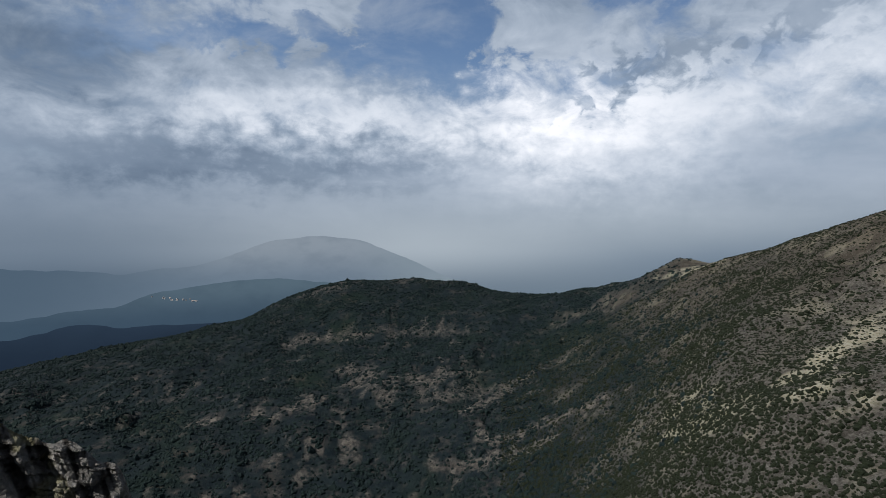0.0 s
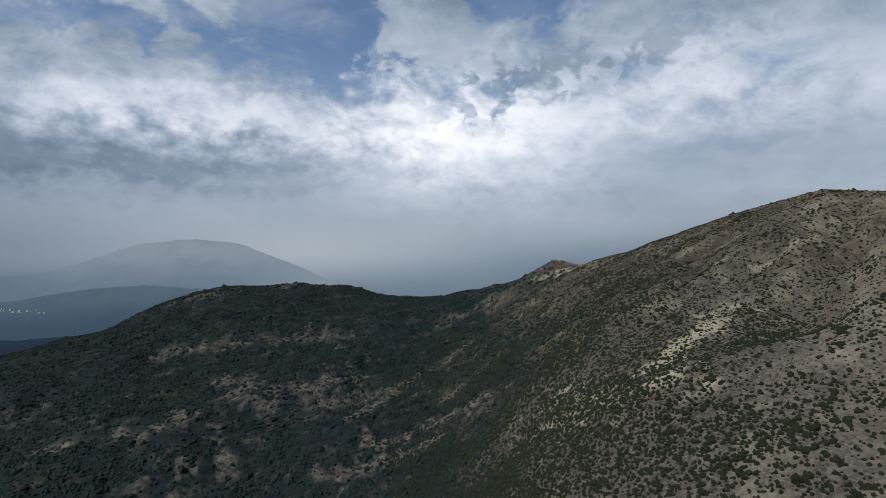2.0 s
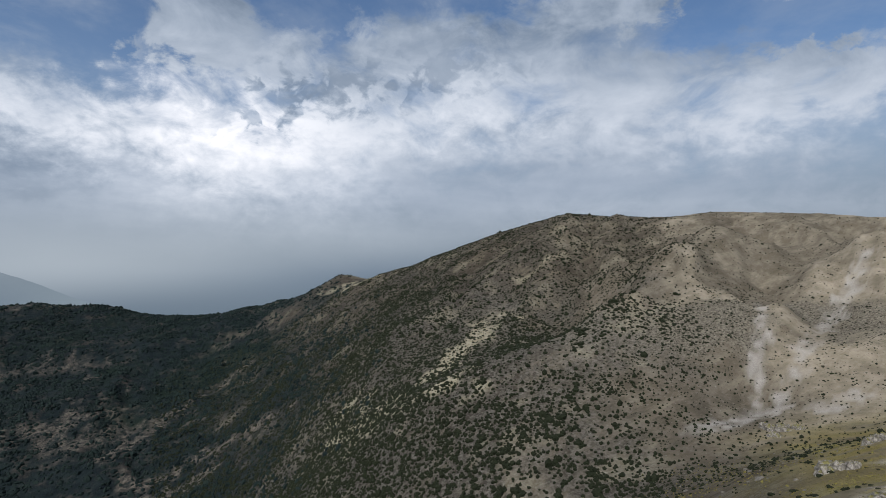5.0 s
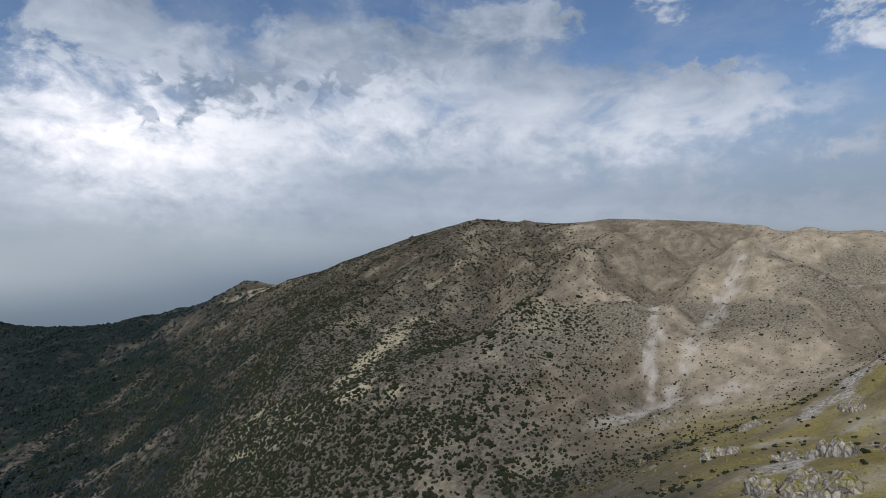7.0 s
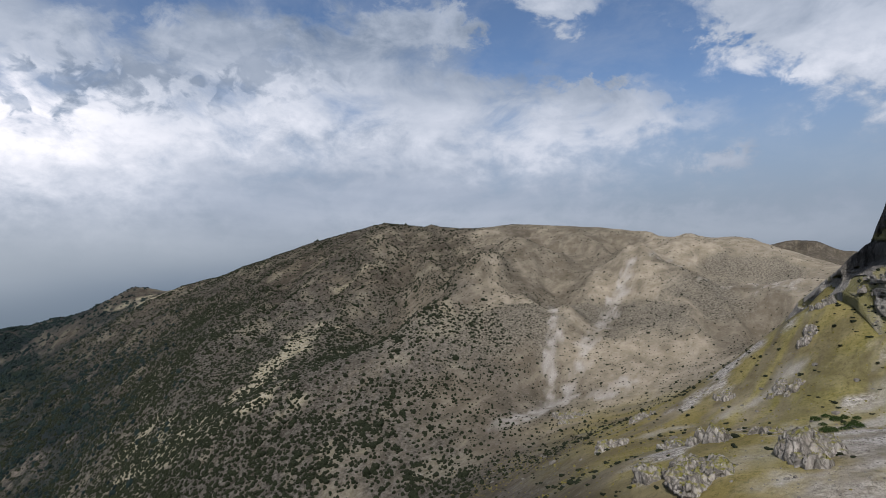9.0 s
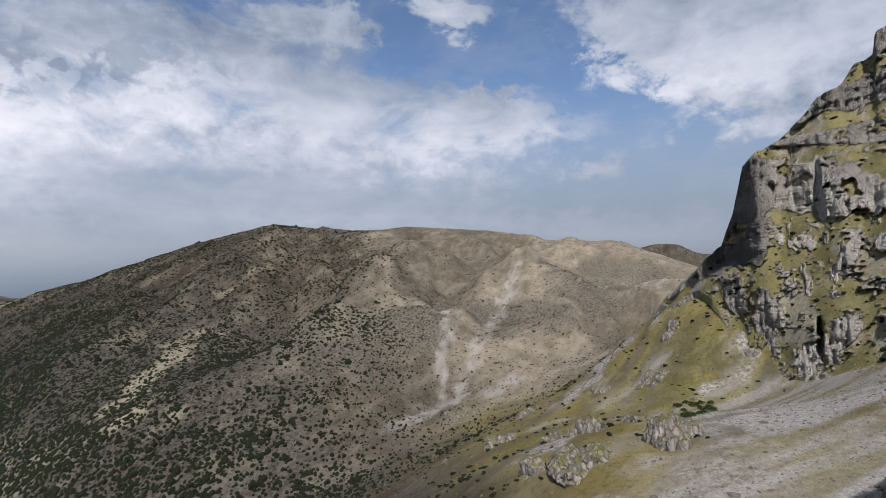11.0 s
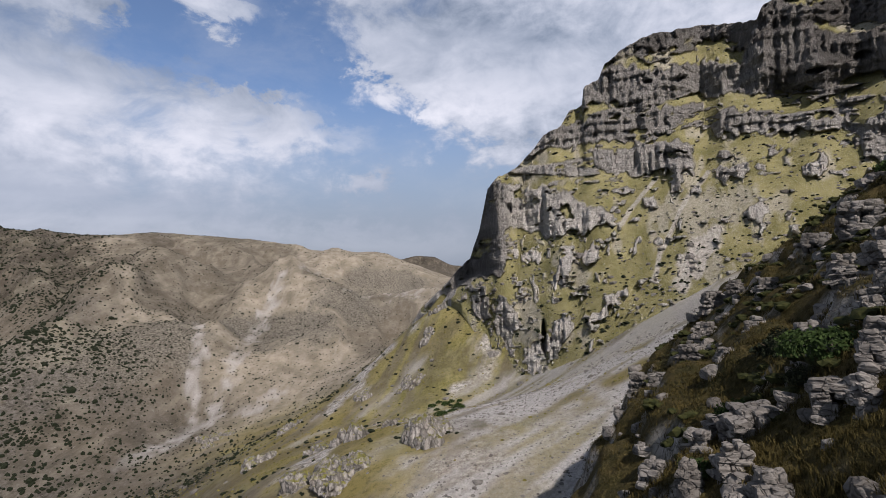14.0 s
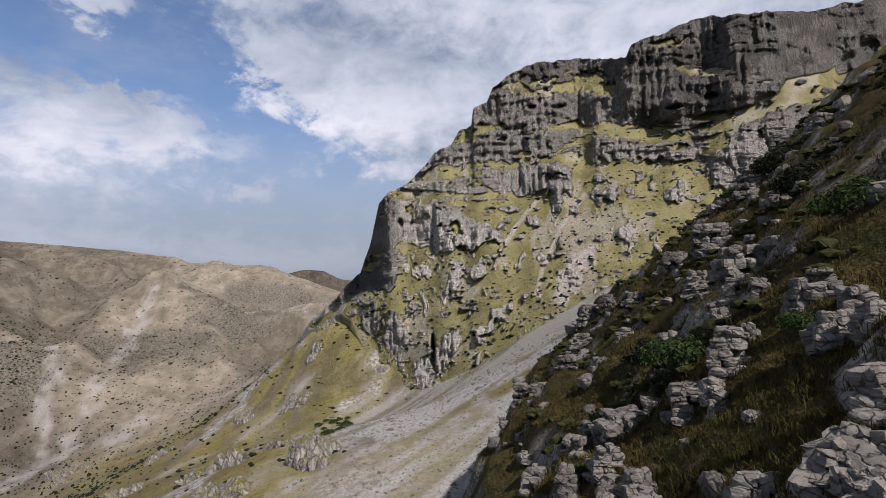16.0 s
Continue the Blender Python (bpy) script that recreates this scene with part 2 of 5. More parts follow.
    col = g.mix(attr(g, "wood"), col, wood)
    earth = g.mix(g.ramp(g.noise(p, 0.11, 8, 0.8), 0.38, 0.62), (0.032, 0.030, 0.026), (0.185, 0.165, 0.145))
    broken = g.ramp(g.noise(g.scaled(p, (1, 1, 0.4)), 0.07, 8, 0.85), 0.40, 0.54)
    col = g.mix(g.math("MULTIPLY", attr(g, "earth"), broken), col, earth)
    col = g.mix(attr(g, "scree"), col, stone)
    # cloud shade on the valley-side shoulder is put into its rock colour
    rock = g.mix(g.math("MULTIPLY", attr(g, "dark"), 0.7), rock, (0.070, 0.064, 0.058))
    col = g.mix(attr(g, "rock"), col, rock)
    g.link(col, b.inputs["Base Color"])
    h = g.math("ADD", g.math("MULTIPLY", small, 0.5), g.math("MULTIPLY", g.noise(p, 0.3, 7, 0.75), 1.8))
    h = g.math("ADD", h, g.math("MULTIPLY", tiny, 0.06))
    bump(g, b, h, 0.8, 0.8)
    return m


def make_cliff():
    m, g, b = material("limestone_cliff")
    p = place(g)
    rock, mid, small = rock_colour(g, p)
    joint, joint2 = cracks(g, p, 0.34, 0.20, 0.12), cracks(g, p, 1.3, 0.3, 0.14)
    rill = g.noise(g.scaled(p, (1, 1, 0.16)), 0.75, 7, 0.72, 0.6)
    beds = g.noise(g.scaled(p, (0.2, 0.2, 3.0)), 0.5, 6, 0.7)
    grit = g.noise(p, 2.4, 6, 0.8)
    # pale columns beside dark upright streaks
    rock = g.mix(0.5, rock, g.mix(g.ramp(rill, 0.34, 0.58), (0.15, 0.145, 0.14), (0.66, 0.645, 0.62)))
    rock = g.mix(g.math("MULTIPLY", g.ramp(beds, 0.43, 0.30), 0.35), rock, (0.085, 0.077, 0.072))
    rock = g.mix(g.math("MULTIPLY", g.ramp(grit, 0.50, 0.68), 0.6), rock, (0.68, 0.665, 0.64))
    rock = g.mix(g.math("MULTIPLY", g.ramp(grit, 0.42, 0.28), 0.6), rock, (0.07, 0.068, 0.065))
    rock = g.mix(g.math("ADD", 0.5, g.math("MULTIPLY", joint, 0.5)), (0.05, 0.048, 0.046), rock)
    rock = g.mix(g.math("ADD", 0.6, g.math("MULTIPLY", joint2, 0.4)), (0.07, 0.068, 0.064), rock)
    gm, gs, gt = g.noise(p, 0.09, 6, 0.65), g.noise(p, 0.8, 7, 0.75), g.noise(p, 3.2, 5, 0.75)
    green = g.mix(g.ramp(gm, 0.35, 0.65), (0.168, 0.160, 0.064), (0.275, 0.256, 0.125))
    green = g.mix(g.math("MULTIPLY", g.ramp(gs, 0.50, 0.70), 0.5), green, (0.085, 0.08, 0.03))
    green = g.mix(g.math("MULTIPLY", g.ramp(gt, 0.53, 0.66), 0.7), green, (0.42, 0.405, 0.37))
    stone = g.mix(g.ramp(gs, 0.35, 0.65), (0.28, 0.265, 0.24), (0.52, 0.50, 0.46))
    stone = g.mix(g.math("MULTIPLY", g.ramp(gt, 0.42, 0.32), 0.7), stone, (0.09, 0.085, 0.07))
    # paler tone of the lower rock faces
    rock = g.mix(g.math("MULTIPLY", attr(g, "pale_low"), g.ramp(rill, 0.32, 0.52)), rock, (0.70, 0.68, 0.645))
    rock = g.mix(0.30, rock, (0.60, 0.585, 0.56))
    # shade of tower and north wall painted as patchy dark; upper walls darkened too
    shade_mottle = g.ramp(g.noise(g.scaled(p, (1, 1, 0.4)), 0.3, 7, 0.7), 0.12, 0.48)
    rock = g.mix(g.math("MULTIPLY", attr(g, "dark"), shade_mottle), rock, (0.085, 0.080, 0.076))
    col = g.mix(attr(g, "green"), rock, green)
    col = g.mix(attr(g, "scree"), col, stone)
    g.link(col, b.inputs["Base Color"])
    h = g.math("ADD", g.math("MULTIPLY", rill, 1.6), g.math("MULTIPLY", small, 0.25))
    h = g.math("ADD", h, g.math("ADD", g.math("MULTIPLY", joint, 0.7), g.math("MULTIPLY", joint2, 0.35)))
    h = g.math("ADD", h, g.math("MULTIPLY", g.ramp(beds, 0.3, 0.6), 0.8))
    h = g.math("ADD", h, g.math("MULTIPLY", grit, 0.5))
    soft = g.math("ADD", g.math("MULTIPLY", gs, 0.8), g.math("MULTIPLY", gt, 0.2))
    keep = g.math("SUBTRACT", 1.0, attr(g, "green"))
    bump(g, b, g.math("ADD", g.math("MULTIPLY", h, keep), soft), 1.0, 1.3)
    return m


def make_rock(name, shade_mix):
    m, g, b = material(name)
    p = place(g)
    info = g.node("ShaderNodeObjectInfo")
    col, mid, small = rock_colour(g, p)
    joint = cracks(g, p, 3.0, 1.6, 0.07)
    layers = g.noise(g.scaled(p, (0.6, 0.6, 7.0)), 1.6, 5, 0.6)
    col = g.mix(g.math("ADD", 0.35, g.math("MULTIPLY", joint, 0.65)), (0.05, 0.048, 0.045), col)
    col = g.mix(g.math("MULTIPLY", g.ramp(layers, 0.52, 0.62), 0.5), col, (0.12, 0.115, 0.11))
    col = g.mix(g.math("MULTIPLY", info.outputs["Random"], 0.3), col, (0.17, 0.165, 0.155))
    # whole colour darkened for the shade that lies on the near slope
    col = g.mix(shade_mix, col, (0.075, 0.070, 0.064))
    g.link(col, b.inputs["Base Color"])
    fine = g.noise(p, 14.0, 6, 0.7)
    h = g.math("ADD", g.math("MULTIPLY", layers, 0.8), g.math("MULTIPLY", fine, 0.3))
    h = g.math("ADD", h, g.math("MULTIPLY", joint, 0.5))
    bump(g, b, h, 0.8, 0.09)
    return m


def make_crag():
    """Furrowed rock of the large outcrops, with rills worn down its sides."""
    m, g, b = material("furrowed_limestone")
    p = place(g)
    col, mid, small = rock_colour(g, p)
    joint = cracks(g, p, 0.8, 0.45, 0.12)
    rill = g.noise(g.scaled(p, (1, 1, 0.15)), 1.6, 5, 0.65)
    col = g.mix(g.math("MULTIPLY", g.ramp(rill, 0.5, 0.38), 0.8), col, (0.06, 0.058, 0.055))
    col = g.mix(g.math("ADD", 0.3, g.math("MULTIPLY", joint, 0.7)), (0.05, 0.048, 0.045), col)
    up = g.node("ShaderNodeSeparateXYZ")
    g.link(g.node("ShaderNodeNewGeometry").outputs["Normal"], up.inputs[0])
    col = g.mix(0.5, col, (0.135, 0.128, 0.117))
    moss = g.math("MULTIPLY", g.ramp(up.outputs[2], 0.6, 0.9), g.ramp(g.noise(p, 0.7, 5, 0.7), 0.42, 0.6))
    col = g.mix(moss, col, (0.16, 0.155, 0.045))
    g.link(col, b.inputs["Base Color"])
    h = g.math("ADD", g.math("MULTIPLY", rill, 1.0), g.math("MULTIPLY", joint, 0.5))
    bump(g, b, h, 0.9, 0.5)
    return m


def make_leaf(name, dark, light, scale):
    m, g, b = material(name, 0.8)
    p = place(g)
    n = g.noise(p, scale, 4, 0.6)
    isl = g.node("ShaderNodeNewGeometry").outputs["Random Per Island"]
    col = g.mix(g.ramp(n, 0.3, 0.7), dark, light)
    col = g.mix(g.math("MULTIPLY", isl, 0.4), col, tuple(0.5 * (a + c) * 1.2 for a, c in zip(dark, light)))
    g.link(col, b.inputs["Base Color"])
    return m


GROUND, CLIFF, ROCK, CRAG = make_ground(), make_cliff(), make_rock("limestone_block", 0.62), make_crag()
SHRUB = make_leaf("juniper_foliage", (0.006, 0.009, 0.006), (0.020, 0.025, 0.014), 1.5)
# foliage blackened and blued for the valley's cloud shade and haze
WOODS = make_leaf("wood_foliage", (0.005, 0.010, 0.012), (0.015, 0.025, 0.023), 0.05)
BUSH = make_leaf("green_bush_leaves", (0.012, 0.024, 0.008), (0.040, 0.066, 0.020), 6.0)
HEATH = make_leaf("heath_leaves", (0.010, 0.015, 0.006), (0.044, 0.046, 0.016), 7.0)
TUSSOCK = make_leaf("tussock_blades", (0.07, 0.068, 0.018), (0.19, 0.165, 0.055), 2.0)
# dry grass toned down to carry the near slope's shade
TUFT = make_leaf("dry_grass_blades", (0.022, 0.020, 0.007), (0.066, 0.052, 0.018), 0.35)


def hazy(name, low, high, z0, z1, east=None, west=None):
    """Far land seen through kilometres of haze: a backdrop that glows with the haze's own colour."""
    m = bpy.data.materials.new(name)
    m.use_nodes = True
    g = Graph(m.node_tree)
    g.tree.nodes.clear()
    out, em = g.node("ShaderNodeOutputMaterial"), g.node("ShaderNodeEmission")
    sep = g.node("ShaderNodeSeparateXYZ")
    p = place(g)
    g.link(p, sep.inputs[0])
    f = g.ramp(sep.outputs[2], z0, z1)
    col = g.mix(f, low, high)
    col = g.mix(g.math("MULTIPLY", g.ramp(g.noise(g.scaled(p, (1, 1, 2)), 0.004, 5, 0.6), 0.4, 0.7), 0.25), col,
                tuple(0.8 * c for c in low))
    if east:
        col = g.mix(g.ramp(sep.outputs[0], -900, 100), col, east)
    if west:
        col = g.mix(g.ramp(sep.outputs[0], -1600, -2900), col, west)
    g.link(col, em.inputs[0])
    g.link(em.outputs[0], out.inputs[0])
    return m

# ---------------------------------------------------------------- land form
# x east, y north, z up; the camera stands at the origin, on a rib of the mountain above a deep valley


def polar(az, d):
    return d * np.sin(np.radians(az)), d * np.cos(np.radians(az))


def lattice(ix, iy, iz, seed):
    h = (ix * 374761393 + iy * 668265263 + iz * 2147483647 + seed * 974711) & 0xFFFFFFFF
    h = ((h ^ (h >> 13)) * 1274126177) & 0xFFFFFFFF
    return ((h ^ (h >> 16)) & 0xFFFF) / 65535.0


def vnoise(x, y, z=None, seed=0):
    """Value noise in 0..1 on arrays."""
    x, y = np.asarray(x, float), np.asarray(y, float)
    z = np.zeros_like(x) if z is None else np.asarray(z, float)
    fx, fy, fz = np.floor(x), np.floor(y), np.floor(z)
    ix, iy, iz = fx.astype(np.int64), fy.astype(np.int64), fz.astype(np.int64)
    u, v, w = x - fx, y - fy, z - fz
    u, v, w = (t * t * (3 - 2 * t) for t in (u, v, w))
    total = 0
    for a in (0, 1):
        for b in (0, 1):
            for c in (0, 1):
                k = (u if a else 1 - u) * (v if b else 1 - v) * (w if c else 1 - w)
                total = total + k * lattice(ix + a, iy + b, iz + c, seed)
    return total


def fbm(x, y, z=None, octaves=4, seed=0, gain=0.5):
    """Layered noise, about -1..1."""
    s, amp, norm, f = 0, 1.0, 0.0, 1.0
    for k in range(octaves):
        zz = None if z is None else np.asarray(z) * f
        s = s + amp * (2 * vnoise(np.asarray(x) * f, np.asarray(y) * f, zz, seed + 17 * k) - 1)
        norm, amp, f = norm + amp, amp * gain, f * 2.03
    return s / norm * 1.5


def step(t, a, b):
    t = np.clip((t - a) / (b - a), 0, 1)
    return t * t * (3 - 2 * t)


def line(t, *pairs):
    return np.interp(t, [p[0] for p in pairs], [p[1] for p in pairs])


# landmarks of the country: bearing, angle of height, distance
FAR_RIDGE = [(-60, -11, 2000), (-46, -10.5, 1800), (-38.5, -9.9, 1700), (-31.5, -8.7, 1650), (-26.2, -8.0, 1600), (-22.3, -7.2, 1600), (-19.8, -7.0, 1600),
             (-16.1, -5.1, 1600), (-14.5, -4.4, 1600), (-10.6, -3.4, 1600), (-8.3, -3.2, 1600), (-6, -3.4, 1600), (-2.6, -3.0, 1600), (-1.1, -3.5, 1600),
             (2.7, -3.4, 1550), (5, -4.1, 1520), (7.9, -4.5, 1500), (11, -4.7, 1450), (14.6, -4.0, 1420), (16.7, -3.4, 1400), (19.9, -2.9, 1350),
             (21.1, -2.1, 1320), (22.9, -1.1, 1300), (25.8, -1.4, 1260)]
HILL_CREST = [(28.5, -0.4, 1150), (34.3, 1.8, 1050), (40, 3.8, 980), (44.9, 5.2, 950), (48.8, 5.1, 950), (50.4, 4.5, 960),
              (53.8, 4.6, 980), (58.3, 4.85, 1000), (63.3, 4.45, 1000), (67.5, 3.9, 1000), (72, 3.2, 980), (78.6, 2.3, 900),
              (81.8, 1.6, 850), (85.3, 0.5, 800), (88, 0.2, 780), (95, 0.0, 800), (110, 2.0, 800)]
HILL_FACE = [(59.2, 2.75, 720), (60.3, 2.3, 800), (54.2, 0.3, 730), (57.4, -0.8, 610), (66.7, 1.4, 720), (63.2, -0.6, 640), (71.8, -1.0, 640), (80.6, -2.8, 590), (25.1, -16.0, 480),
             (29.6, -13.5, 450), (33.7, -12.5, 430), (40, -11.0, 430), (48.4, -8.9, 450), (50.5, -7.2, 480), (55.2, -4.9, 540),
             (29, -6.6, 640), (36, -5.6, 610), (43, -0.3, 740), (47, -5.9, 560), (40, -7.0, 560), (35, -8.2, 540), (60.8, -4.6, 510), (24, -6.5, 900), (19, -10.5, 800), (63, -6.6, 470), (69, -2.7, 600),
             (25, -24, 350), (35, -22, 310), (43, -17.5, 330), (18, -22, 480)]
STREAM = [(48.3, -20.7, 290), (54.3, -17.1, 325), (61.2, -13.0, 385), (67.6, -12.2, 400), (75, -8.9, 450), (84.6, -4.4, 540),
          (40, -27, 250), (28, -32, 260), (10, -34, 330)]
GREEN_SLOPE = [(80, -13.5, 190), (75, -17.4, 100), (87, -13, 130), (96.3, -11.3, 143), (82, -8.2, 320), (101.7, -18.2, 80),
               (88, -22, 75), (62, -21.5, 120), (68, -16, 190), (55, -25, 150), (105, -13, 95), (113, -6.5, 100), (121, -3, 100), (130, -2, 100),
               (74, -12.5, 300), (93, 0, 420), (84.5, -4.3, 310), (86.3, -6.5, 225)]
# bearing, angle of height, distance of the mountain's foot
FOOT = [(83, -5.6, 300), (84.3, -4.4, 282), (86, -2.9, 262), (87.4, -2.0, 245), (88.6, -2.8, 230), (89.5, -4.8, 214), (91, -8.4, 199), (92.9, -10.6, 188), (95.9, -9.9, 180), (99.6, -8.5, 172),
        (103.5, -6.3, 168), (110.2, -2.6, 172), (113.7, -0.5, 178), (117.6, 1.5, 188), (125, 3.5, 205), (146, 5.5, 270)]
VALLEY = [(12.4, -11.2, 1020), (9.6, -17.2, 800), (16.7, -15.2, 720), (3.8, -14.1, 950), (-3.7, -13.6, 1000), (-9.4, -12.4, 1080),
          (-4.9, -8.6, 1270), (-15, -9.4, 1300), (-22, -15.7, 950), (-15, -15.3, 940), (-12.8, -19, 840), (-35, -14, 1200),
          (-35, -22, 800), (0, -22, 740), (11, -24, 600), (-20, -25, 720), (0, -33, 500), (-30, -36, 480), (12, -8, 1200), (-55, -25, 700)]
AROUND = [(200, -12, 900), (250, -14, 900), (300, -20, 900), (160, -2, 900), (150, 0, 500), (0, -8, 4400), (-45, -8, 4400), (45, -6, 4400),
          (90, -4, 4400), (135, -5, 4400), (180, -6, 4400), (225, -7, 4400), (270, -8, 4400), (230, -45, 150), (320, -45, 130), (0, -50, 110)]


class Country:
    """A smooth surface led over the landmarks."""

    def __init__(self):
        pts = []
        for group in (FAR_RIDGE, HILL_CREST, HILL_FACE, STREAM, GREEN_SLOPE, VALLEY, AROUND):
            pts += [(*polar(a, d), d * math.tan(radians(e))) for a, e, d in group]
        for a, e, d in FAR_RIDGE[::2]:
            pts.append((*polar(a, d + 480), d * math.tan(radians(e)) - 190))
        for a, e, d in HILL_CREST[::2]:
            pts.append((*polar(a, d + 420), d * math.tan(radians(e)) - 150))
        for a, e, d in FOOT:
            pts.append((*polar(a, d), d * math.tan(radians(e))))
            if a > 87:
                pts.append((*polar(a, d + 60), d * math.tan(radians(e)) + 8))
        self.p = np.array(pts)
        n = len(pts)
        k = self.kernel(self.p[:, 0], self.p[:, 1])
        a = np.zeros((n + 1, n + 1))
        a[:n, :n], a[:n, n], a[n, :n] = k - 2.0 * np.eye(n), 1, 1
        self.w = np.linalg.solve(a, np.append(self.p[:, 2], 0))

    def kernel(self, x, y):
        return np.sqrt((x[:, None] - self.p[None, :, 0]) ** 2 + (y[:, None] - self.p[None, :, 1]) ** 2 + 18.0 ** 2)

    def __call__(self, x, y):
        out = np.empty(x.size)
        fx, fy = x.ravel(), y.ravel()
        for i in range(0, x.size, 60000):
            out[i:i + 60000] = self.kernel(fx[i:i + 60000], fy[i:i + 60000]) @ self.w[:-1] + self.w[-1]
        return out.reshape(x.shape)


country = Country()
FALL = radians(21)


def rib(x, y):
    """The steep rib that the camera stands on, with small rock steps."""
    down = x * math.sin(FALL) + y * math.cos(FALL)
    z = -4.0 - 0.85 * down
    wob = 2.2 * fbm(x / 9, y / 9, octaves=3, seed=5)
    q1 = (2.6 - 0.33 * x - y) * 0.95 + wob
    q2 = 57 - x + 2 * wob
    q3 = -0.15 * y + 150 + x
    out = np.maximum(0, -np.minimum(np.minimum(q1, q2), q3))
    z = z - 1.5 * out
    top = 30 + 6 * fbm(x / 30, y / 30, seed=8)
    z = np.minimum(z, top + 0.15 * (z - top))
    # stepped strata
    pitch = 1.9
    s = (z + 1.1 * fbm(x / 7, y / 7, octaves=3, seed=11)) / pitch
    fr = s - np.floor(s)
    stepped = pitch * (np.floor(s) + step(fr, 0.25, 0.75)) - z
    z = z + stepped * 0.55 * step(fbm(x / 6, y / 6, octaves=2, seed=13), -0.5, 0.5)
    return z + 0.35 * fbm(x / 2.2, y / 2.2, octaves=4, seed=3) + 0.8 * fbm(x / 8, y / 8, octaves=3, seed=4)


def outcrop(x, y):
    """The rocky shoulder beside the rib, on the valley side."""
    cx, cy = polar(-43, 34)
    u, v = (x - cx) * 0.75 + (y - cy) * 0.66, (y - cy) * 0.75 - (x - cx) * 0.66
    r = np.sqrt((u / 8.5) ** 2 + (v / 13.0) ** 2)
    z = -14.5 - 6.0 * np.maximum(r, 0) ** 2.2 + 1.1 * fbm(x / 5, y / 5, octaves=4, seed=21)
    s = z / 0.9
    return np.maximum(z + 0.6 * (0.9 * (np.floor(s) + step(s - np.floor(s), 0.3, 0.7)) - z), -600)


# spurs and gullies of the open hill: bearings and distances, half width, height
CREASES = [([(60.3, 730), (58.3, 680), (55.4, 590), (50.2, 505)], 36, 24), ([(50.2, 505), (49.6, 465), (41.6, 445), (33.7, 425)], 30, 9),
           ([(63.2, 640), (63.0, 500), (62.5, 430), (60.4, 385)], 17, -9), ([(71.2, 670), (68.6, 590), (66.6, 500), (63.7, 410)], 20, -10),
           ([(65.6, 640), (64.6, 520), (63.6, 450)], 14, 5), ([(70.8, 690), (75.9, 630), (81.0, 590)], 28, 22), ([(77, 730), (80.5, 690), (84, 700)], 45, -28), ([(66, 900), (68, 800), (70.8, 700)], 24, 8), ([(74, 900), (73, 800), (73.5, 720)], 22, -12),
           ([(52.5, 700), (50.5, 600), (46, 540)], 22, -8), ([(46, 800), (44, 680), (40, 590), (34, 540)], 34, 9), ([(50, 820), (48, 720), (44, 620)], 20, -9),
           ([(30, 850), (29, 700), (27, 560)], 30, 8), ([(36, 780), (33.5, 660), (30, 560)], 24, -8), ([(22.5, 1300), (23.4, 1290)], 26, 6)]


def spur_of(x, y):
    """Ribs (above 0) and gullies (below) that run down the open hill."""
    run = (x * 0.55 - y * 0.83) / 95 + 0.6 * fbm(x / 160, y / 160, seed=14)
    return 0.45 - 1.3 * np.abs(fbm(run * 0.75, (x * 0.83 + y * 0.55) / 420, octaves=3, seed=15))


def ground_height(x, y):
    d = np.hypot(x, y)
    z = country(x, y)
    far = step(d, 150, 900)
    # gullies and ribs of the hillsides
    rough = (0.6 + 7.0 * far) * fbm(x / 140, y / 140, octaves=5, seed=1)
    az = np.degrees(np.arctan2(x, y))
    wooded = 1 - step(az, 6, 26)
    gully = np.abs(fbm(x / 210 + 0.3 * fbm(x / 90, y / 90, seed=9), y / 210, octaves=4, seed=2))
    rough = rough + wooded * step(d, 500, 900) * (1 - step(d, 1300, 1500)) * (26 * (gully - 0.35))
    # spurs that run down the open hill towards the stream
    run = (x * 0.55 - y * 0.83) / 95 + 0.6 * fbm(x / 160, y / 160, seed=14)
    spur = spur_of(x, y)
    open_hill = step(d, 420, 560) * (1 - step(d, 840, 980)) * step(az, 24, 40) * (1 - step(az, 84, 90))
    rough = rough + open_hill * (24 * spur + 7 * (0.4 - np.abs(fbm(run * 2.6, (x * 0.83 + y * 0.55) / 190, octaves=3, seed=16))))
    for pts, wide, high in CREASES:
        r, t = seg_dist(x, y, [polar(*p) for p in pts])
        rough = rough + high * np.exp(-(r / wide) ** 2) * (0.6 + 0.4 * np.sin(np.pi * t))
    z = z + rough * (1 - step(d, 2000, 3500)) + 0.35 * step(d, 60, 120) * fbm(x / 9, y / 9, octaves=4, seed=6)
    near = d < 240
    if near.any():
        zn = z[near]
        r = np.maximum(rib(x[near], y[near]), outcrop(x[near], y[near]))
        k = 1.2
        z[near] = np.where(r > zn - 40, np.logaddexp(zn / k, r / k) * k, zn)
    return z


def sighted(az, el):
    """Where the line of sight at this bearing and angle of height first meets the ground: x, y."""
    d = np.geomspace(30, 1500, 500)
    x, y = polar(az, d)
    hit = np.flatnonzero(ground_height(x, y) > d * math.tan(radians(el)))
    k = hit[0] if len(hit) else 250
    return float(x[k]), float(y[k])


